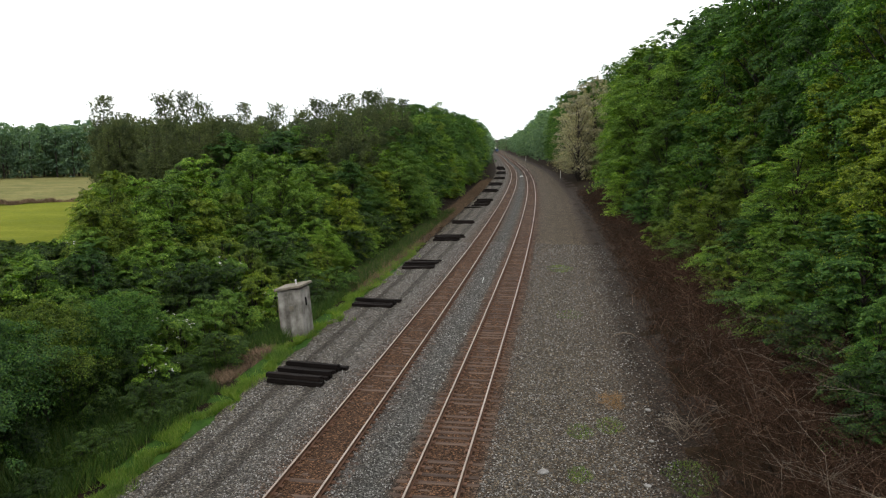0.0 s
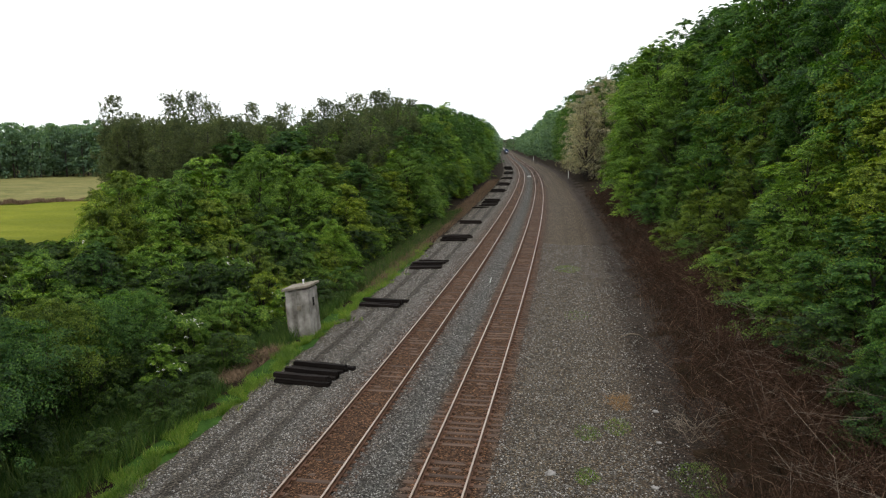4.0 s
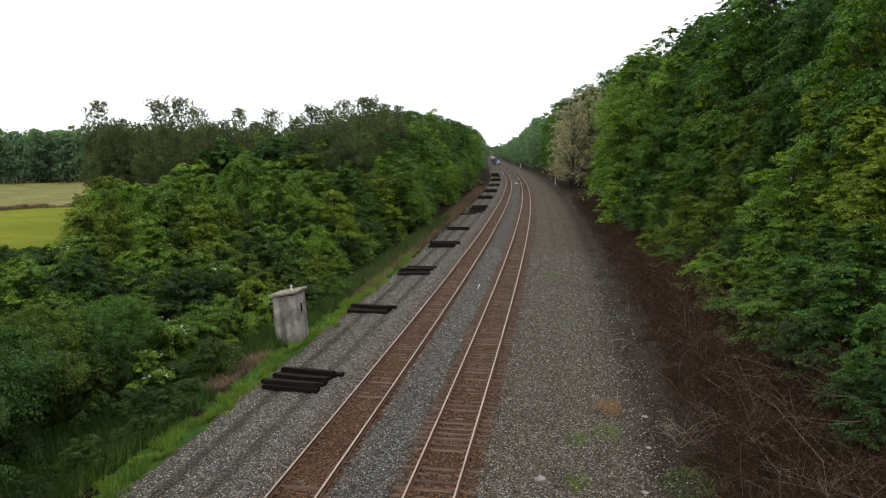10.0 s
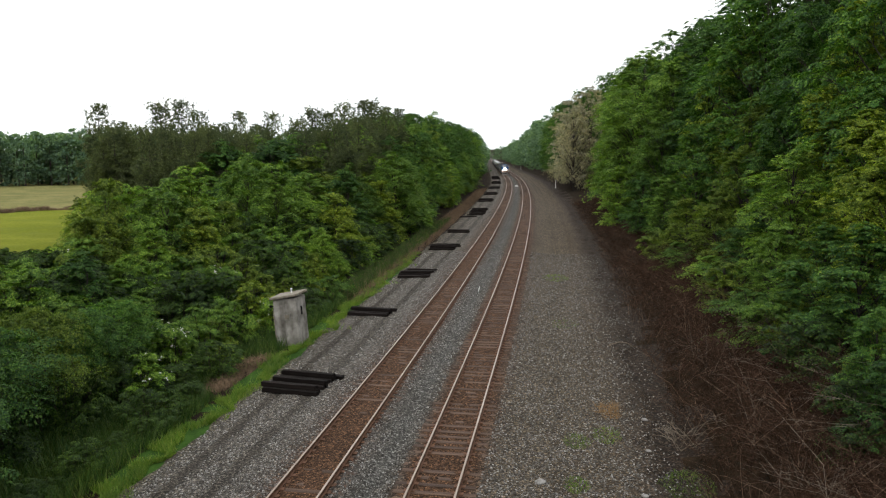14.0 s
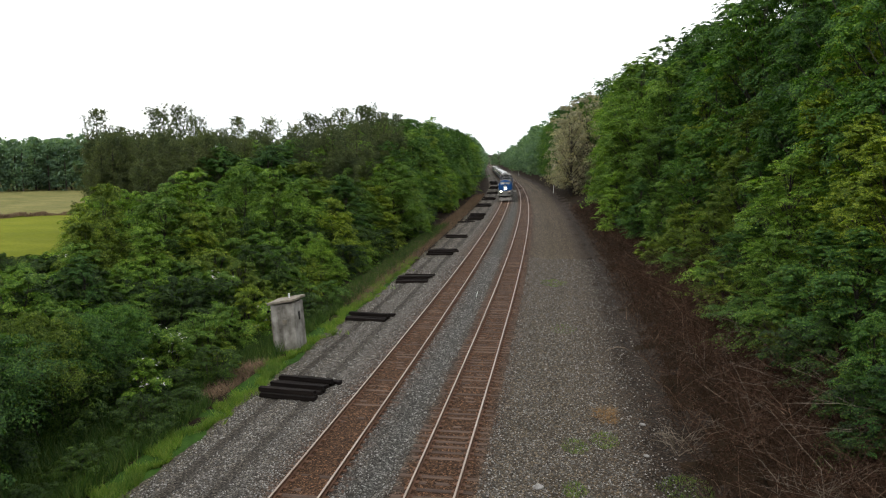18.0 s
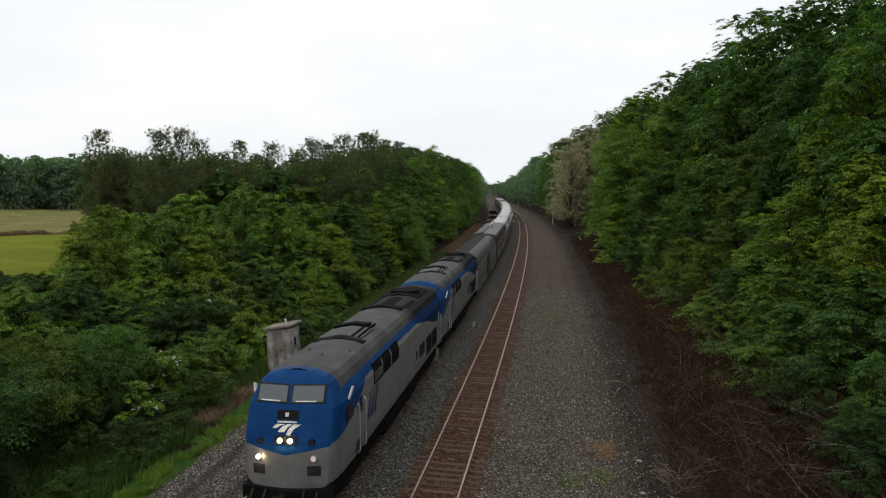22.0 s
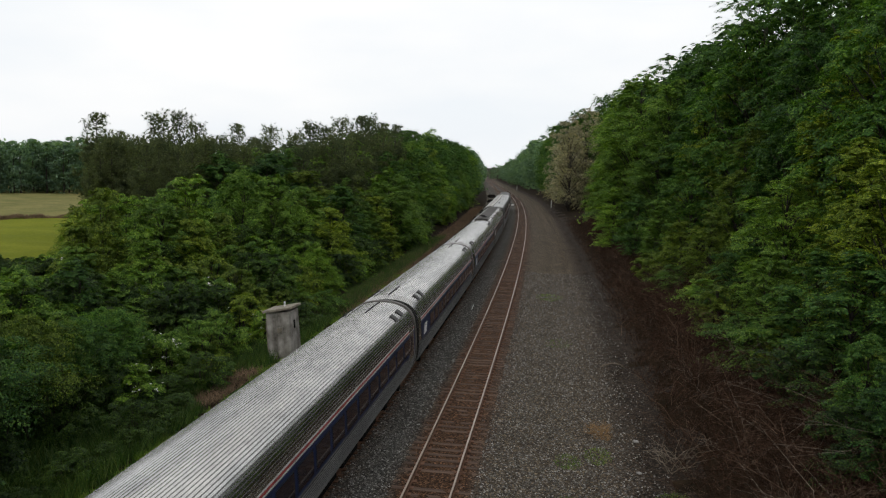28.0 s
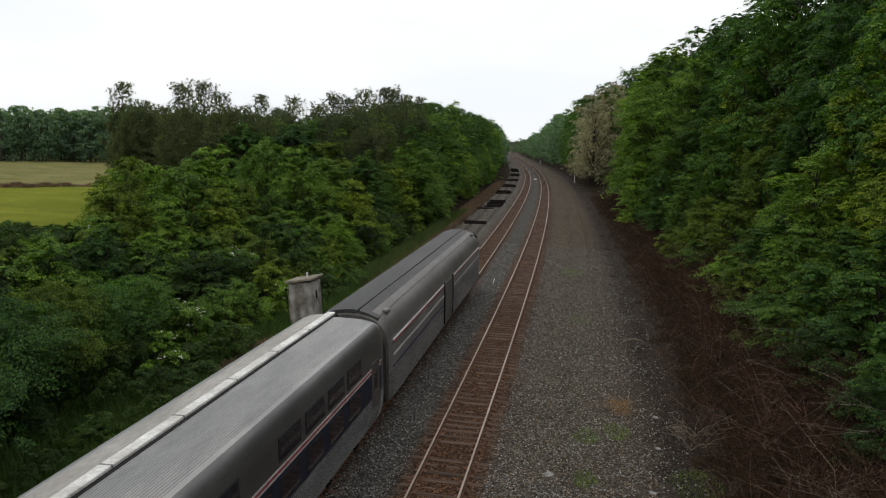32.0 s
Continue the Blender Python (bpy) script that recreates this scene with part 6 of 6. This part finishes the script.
def locomotive(label, lit, number):
    F, R = -10.4, 10.2
    t = thing("locomotive", label, "locomotive", "locomotives of the train")
    half = LOCO
    rows = [[(x * 0.84, F + nose_y(z) + 0.2, z) for x, _, z in ring(half, 0)],
            [(x * 0.892, F + nose_y(z) * 0.99 + 0.29, z) for x, _, z in ring(half, 0)],
            [(x * 0.935, F + nose_y(z) * 0.97 + 0.47, z) for x, _, z in ring(half, 0)],
            [(x * 0.965, F + nose_y(z) * 0.96 + 0.76, z) for x, _, z in ring(half, 0)],
            [(x * 0.985, F + max(nose_y(z) * 0.95, 0) + 1.15, z) for x, _, z in ring(half, 0)],
            [(x, F + 2.1, z) for x, _, z in ring(half, 0)],
            ring(half, R)]
    v, f = loft(rows, True, False)
    n = len(rows[0])
    h = len(half)
    grid = []
    for j in range(h - 1):
        x, z = half[j][0] * 0.84, half[j][1]
        for k, g in enumerate((1.0, 0.55, 0.0, -0.55, -1.0)):
            grid.append((x * g, F + nose_y(z) + 0.2 * g * g, z))
    o = len(v)
    v = v + grid + [(0, F + nose_y(4.48), 4.48)]
    for j in range(h - 2):
        for k in range(4):
            a = o + j * 5 + k
            f.append((a, a + 1, a + 6, a + 5))
    top = o + (h - 2) * 5
    for k in range(4):
        f.append((top + k, top + k + 1, len(v) - 1))
    f.append(tuple(range((len(rows) - 1) * n, len(rows) * n)))
    part("body", mesh_from("body", v, f, M["livery"]), None, t)

    def on_nose(z, x0, x1, z1, name, mat, proud=0.02, thick=0.05, label="", parent=t):
        rows_ = []
        for zz in (z, z1):
            yy = [F + nose_y(zz) + 0.2 * (x / 1.28) ** 2 for x in (x0, x1)]
            rows_.append([(x0, yy[0] - proud, zz + 0.01), (x1, yy[1] - proud, zz + 0.01), (x1, yy[1] + thick, zz), (x0, yy[0] + thick, zz)])
        vv, ff = loft(rows_)
        return part(name, mesh_from(name, vv, ff, mat), None, parent, label)

    for x0, x1 in ((-1.03, -0.09), (0.09, 1.03)):
        w = on_nose(3.57, x0 - 0.05, x1 + 0.05, 4.1, "windshield", M["rubber"], 0.012)
        on_nose(3.62, x0, x1, 4.06, "pane", M["screen"], 0.024, 0.02, "pale reflecting windshield pane", w)
        on_nose(3.63, x0 + 0.12, x1 - 0.2, 3.66, "wiper", M["white"], 0.04, 0.0, "", w)
    on_nose(3.14, -0.33, 0.33, 3.4, "number_board", M["dark_roof"], 0.02, 0.04, "dark number board")
    on_nose(3.22, -0.07, 0.03, 3.33, "number_mark", M["white"], 0.03, 0.0)
    # emblem: three swept white bars under a bar of lettering
    on_nose(3.05, -0.3, 0.3, 3.09, "lettering_bar", M["white"], 0.02, 0.0, "bar of small white lettering")
    for k, (a0, a1, c0, c1, z0) in enumerate(((-0.44, -0.3, -0.3, -0.06, 2.9), (-0.26, -0.06, 0.0, 0.16, 2.8), (0.0, 0.12, 0.2, 0.44, 2.72))):
        rows_ = []
        for g in (0.0, 0.5, 1.0):
            zz, xa, xb = z0 + (3.01 - z0) * g ** 0.8, a0 + (c0 - a0) * g ** 1.5, a1 + (c1 - a1) * g ** 1.5
            ya, yb = (F + nose_y(zz) + 0.2 * (x / 1.28) ** 2 for x in (xa, xb))
            rows_.append([(xa, ya - 0.02, zz), (xb, yb - 0.02, zz), (xb, yb + 0.01, zz), (xa, ya + 0.01, zz)])
        vv, ff = loft(rows_)
        part("emblem", mesh_from("emblem", vv, ff, M["white"]), None, t, "white swept emblem")
    on_nose(2.44, -0.34, 0.34, 2.7, "headlight_housing", M["rubber"], 0.03, 0.06)
    for x, z, r, mat in ((-0.16, 2.57, 0.055, "lamp"), (0.16, 2.57, 0.055, "lamp"), (-0.86, 2.04, 0.05, "lamp"), (0.86, 2.04, 0.075, "dim"), (-0.8, 2.52, 0.08, "rubber"), (0.8, 2.52, 0.08, "rubber")):
        bm = bmesh.new()
        y0 = F + nose_y(z) + 0.2 * (x / 1.28) ** 2
        rod(bm, (x, y0 - 0.05, z), (x, y0 + 0.15, z), r + 0.02, r + 0.02, 16)
        hsg = part("lamp_ring", bm, M["chrome"] if mat != "rubber" else M["black"], t)
        bm = bmesh.new()
        rod(bm, (x, y0 - 0.07, z), (x, y0 + 0.1, z), r, r, 16)
        part("headlight" if abs(x) < 0.5 else "ditch_light", bm, M[mat] if lit else M["screen"], hsg, "glowing warm lamp" if lit and mat == "lamp" else "")
    for x in (-0.86, 0.86):
        on_nose(1.5, x - 0.2, x + 0.2, 1.8, "step_recess", M["rubber"], 0.01, 0.05)
    # pilot, coupler, hoses
    v, f = loft([[(-1.42, F + 0.1, 1.12), (0, F - 0.22, 1.12), (1.42, F + 0.1, 1.12), (1.42, F + 0.9, 1.12), (-1.42, F + 0.9, 1.12)],
                 [(-1.4, F + 0.05, 0.75), (0, F - 0.25, 0.75), (1.4, F + 0.05, 0.75), (1.4, F + 0.9, 0.75), (-1.4, F + 0.9, 0.75)]])
    part("buffer_beam", mesh_from("buffer_beam", v, f, M["black"]), None, t)
    v, f = loft([[(-1.35, F - 0.05, 0.75), (0, F - 0.35, 0.75), (1.35, F - 0.05, 0.75), (1.35, F + 0.15, 0.75), (0, F - 0.15, 0.75), (-1.35, F + 0.15, 0.75)],
                 [(-1.3, F - 0.35, 0.14), (0, F - 0.75, 0.14), (1.3, F - 0.35, 0.14), (1.3, F - 0.2, 0.14), (0, F - 0.55, 0.14), (-1.3, F - 0.2, 0.14)]])
    part("plow", mesh_from("plow", v, [q[::-1] for q in f], M["dull"]), None, t, "grey steel snow plow")
    for sg, yy in ((-1, F - 0.3), (1, R + 0.3)):
        part("coupler", box(one_box((-0.13, yy - 0.5, 0.78), (0.13, yy + 0.5, 1.04), 0.03), (-0.2, yy + sg * 0.35 - 0.15, 0.72), (0.2, yy + sg * 0.35 + 0.15, 1.1), 0.04), M["black"], t)
    for x in (-1.0, -0.6, 0.6, 1.0):
        vv, ff = tube([(x, F - 0.1, 1.1), (x, F - 0.35, 0.9), (x * 0.9, F - 0.3, 0.55)], [0.025] * 3, 6)
        part("hose", mesh_from("hose", vv, ff, M["rubber"], smooth=True), None, t)
    for x in (-1.25, 1.25):
        vv, ff = tube([(x, F - 0.02, 0.8), (x * 0.98, F - 0.3, 0.85), (x * 0.7, F - 0.36, 0.82)], [0.02] * 3, 6)
        part("handrail", mesh_from("handrail", vv, ff, M["white"], smooth=True), None, t)
    bm = one_box((-1.3, F + 1.2, 0.5), (1.3, R - 0.6, 1.15), 0.03)
    part("underframe", bm, M["black"], t)
    part("fuel_tank", one_box((-1.35, -3.2, 0.3), (1.35, 3.2, 0.9), 0.1), M["black"], t)
    for y in (-6.6, 6.6):
        truck(y, t, 0.51, 2.8)
    for side in (-1, 1):
        S_ = lambda y0, y1, z0, z1, proud, name, mat, par=t, lab="": side_strip(half, y0, y1, z0, z1, proud, side, name, mat, par, lab)
        # cab door, its grab irons, mirror and side window
        d = S_(-7.65, -7.05, 1.3, 3.2, 0.008, "cab_door", M["livery"])
        S_(-7.55, -7.15, 2.6, 3.1, 0.014, "door_window", M["glass"], d)
        for y in (-7.75, -6.95):
            vv, ff = tube([(side * 1.54, y, 1.3), (side * 1.6, y, 1.4), (side * 1.6, y, 2.9), (side * 1.54, y, 3.0)], [0.02] * 4, 6)
            part("grab_iron", mesh_from("grab_iron", vv, ff, M["chrome"], smooth=True), None, t)
        S_(-9.0, -8.3, 2.75, 3.25, 0.014, "cab_window", M["glass"])
        bm = one_box((-0.03, -0.09, -0.22), (0.03, 0.09, 0.22), 0.02)
        mr = part("mirror", bm, M["white"], t, "white framed mirror")
        mr.matrix_basis = pose(side * 1.58, -8.7, 3.62, -20, side * 14, 0)
        S_(-8.0, -7.4, 1.22, 1.75, 0.01, "step_well", M["rubber"])
        # upper grilles and lower grille doors
        for k, y in enumerate((-5.5, -4.05, -2.55)):
            g = S_(y, y + 1.3, 3.0, 3.44, 0.012, "grille", M["black"])
            vv, ff = loft([[(side * 1.5, y + a, 3.44), (side * 1.535, y + a, 3.445), (side * 1.435, y + a, 3.73), (side * 1.3, y + a, 3.73)] for a in (0.0, 1.3)])
            part("grille_top", mesh_from("grille_top", vv, ff if side > 0 else [q[::-1] for q in ff], M["black"]), None, g)
            if k == 0:
                for z in np.arange(3.12, 3.42, 0.07):
                    S_(y + 0.05, y + 1.25, z, z + 0.025, 0.03, "slat", M["dull"], g)
        for y in (5.3, 7.0):
            g = S_(y, y + 1.5, 1.55, 2.45, 0.012, "grille_door", M["dark_roof"])
            for z in np.arange(1.62, 2.42, 0.1):
                S_(y + 0.05, y + 1.45, z, z + 0.03, 0.026, "slat", M["black"], g)
        S_(9.0, 9.55, 1.3, 3.1, 0.01, "rear_door", M["dull"])
        for y in (8.9, 9.7):
            vv, ff = tube([(side * 1.54, y, 1.3), (side * 1.59, y, 1.4), (side * 1.59, y, 2.8), (side * 1.54, y, 2.9)], [0.018] * 4, 6)
            part("grab_iron", mesh_from("grab_iron", vv, ff, M["chrome"], smooth=True), None, t)
        S_(2.6, 2.85, 2.0, 2.35, 0.012, "vent", M["black"])
        # swept emblem of three blue bars, a bar of lettering over it
        for k in range(3):
            y = -6.5 + 0.46 * k
            rows_ = []
            for z, sh, w in ((2.0, 0.0, 0.3), (2.25, 0.05, 0.28), (2.5, 0.2, 0.22), (2.78, 0.55, 0.1)):
                xx = 1.53
                rows_.append([(side * (xx + 0.012), y + sh, z), (side * (xx + 0.012), y + sh + w, z), (side * (xx - 0.02), y + sh + w, z), (side * (xx - 0.02), y + sh, z)])
            vv, ff = loft(rows_)
            part("emblem", mesh_from("emblem", vv, ff if side > 0 else [q[::-1] for q in ff], M["blue"]), None, t, "blue swept emblem")
        S_(-6.3, -4.7, 2.84, 2.9, 0.01, "lettering_bar", M["blue"], t, "bar of blue lettering")
        if number:
            cu = bpy.data.curves.new("number", "FONT")
            cu.body, cu.size, cu.extrude, cu.shear = number, 1.05, 0.006, 0.1
            cu.offset = 0.015
            cu.materials.append(M["black"])
            tx = new("number", cu)
            tx.parent = t
            tx.matrix_basis = pose(side * 1.54, 3.35 if side > 0 else 4.9, 1.85, 90, 0, 90 * side)
        else:
            for k in range(3):
                S_(3.4 + 0.5 * k, 3.75 + 0.5 * k, 1.85, 2.45, 0.01, "number_bar", M["black"])
    # roof fittings
    top = lambda x: float(np.interp(abs(x), [0, 0.6, 1.05], [4.48, 4.42, 4.28]))
    for x0, x1, y0, y1, hh, mat in ((-0.95, 0.75, -4.2, -2.4, 0.06, "sheet"), (-0.95, 0.5, -2.2, -1.7, 0.12, "black"), (-0.95, 0.95, -4.75, -4.35, 0.05, "black"),
                                    (-1.0, 0.9, 2.3, 2.9, 0.1, "black"), (-1.0, 1.0, 6.1, 9.2, 0.06, "black"), (-1.0, 1.0, 3.2, 5.4, 0.03, "black")):
        v, f = loft([[(x0, y, top(x0) - 0.1), (x0, y, top(x0) + hh), ((x0 + x1) / 2, y, top((x0 + x1) / 2) + hh), (x1, y, top(x1) + hh), (x1, y, top(x1) - 0.1)] for y in (y0, y1)])
        part("roof_hatch", mesh_from("roof_hatch", v, f, M[mat]), None, t)
    bm = bmesh.new()
    rod(bm, (0, 7.6, 4.4), (0, 7.6, 4.57), 0.8, 0.76, 24)
    part("radiator_fan", bm, M["black"], t, "sooty radiator fan housing")
    for x, y in ((0.2, -7.3), (0.85, -6.2), (-0.5, -6.5)):
        bm = bmesh.new()
        rod(bm, (x, y, 4.2), (x, y, top(x) + 0.1), 0.06, 0.03, 10)
        part("antenna", bm, M["dull"], t, "small grey antenna dome")
    for x in (0.35, 0.6):
        part("roof_pipe", one_box((x, -4.2, top(x)), (x + 0.06, -1.6, top(x) + 0.08)), M["black"], t)
    v, f = loft([[(x * 0.7, R + a, 1.0 + (z - 1.0) * 0.9) for x, _, z in ring(half, 0)] for a in (-0.05, 0.3)])
    part("diaphragm", mesh_from("diaphragm", v, f, M["rubber"]), None, t)
    return t


LEAD = locomotive("grey and blue diesel locomotive with glowing headlights, sooty roof", True, "")
SECOND = locomotive("grey and blue diesel locomotive numbered 157, sooty roof", False, "157")
AM = coach("am", "ribbed stainless steel coach with a blue window band")
VW = coach("view", "tall stainless steel sleeping car with two rows of windows")
BG = coach("bag", "dull ribbed steel baggage car with a mid door")
BS = coach("bag", "sooty dark baggage car behind the locomotives", True)
VS = coach("view", "sooty sleeping car with a dull dark roof", True)
DN = coach("diner", "stainless steel dining car with a dark tarred roof middle")
VEHICLES = [(LEAD, 10.85), (SECOND, 31.75)]
FIRST, PITCH = 54.95, 26.0
used = set()
for k, proto in enumerate([BS, VS, AM, AM, AM, AM, AM, AM, AM, DN, VW, VW, BG]):
    ob = copy_thing(proto, Matrix.Identity(4)) if proto in used else proto
    used.add(proto)
    VEHICLES.append((ob, FIRST + PITCH * k))


def nose(at):
    """Place of the train's nose along the line: 35.3 m/s, a little slower at the end."""
    return 55.55 + 35.265 * (21 - at) if at < 24 else -50.245 + 34.9 * (24 - at)


def motions():
    """The train runs along the main track, leaning a little into the curve."""
    for ob, behind in VEHICLES:
        walk(ob, [(0.5 * i, on_line(nose(0.5 * i) + behind, U1, 0.02) @ pose(0, 0, 0, 0, -1.7, 0)) for i in range(65)])


motions()
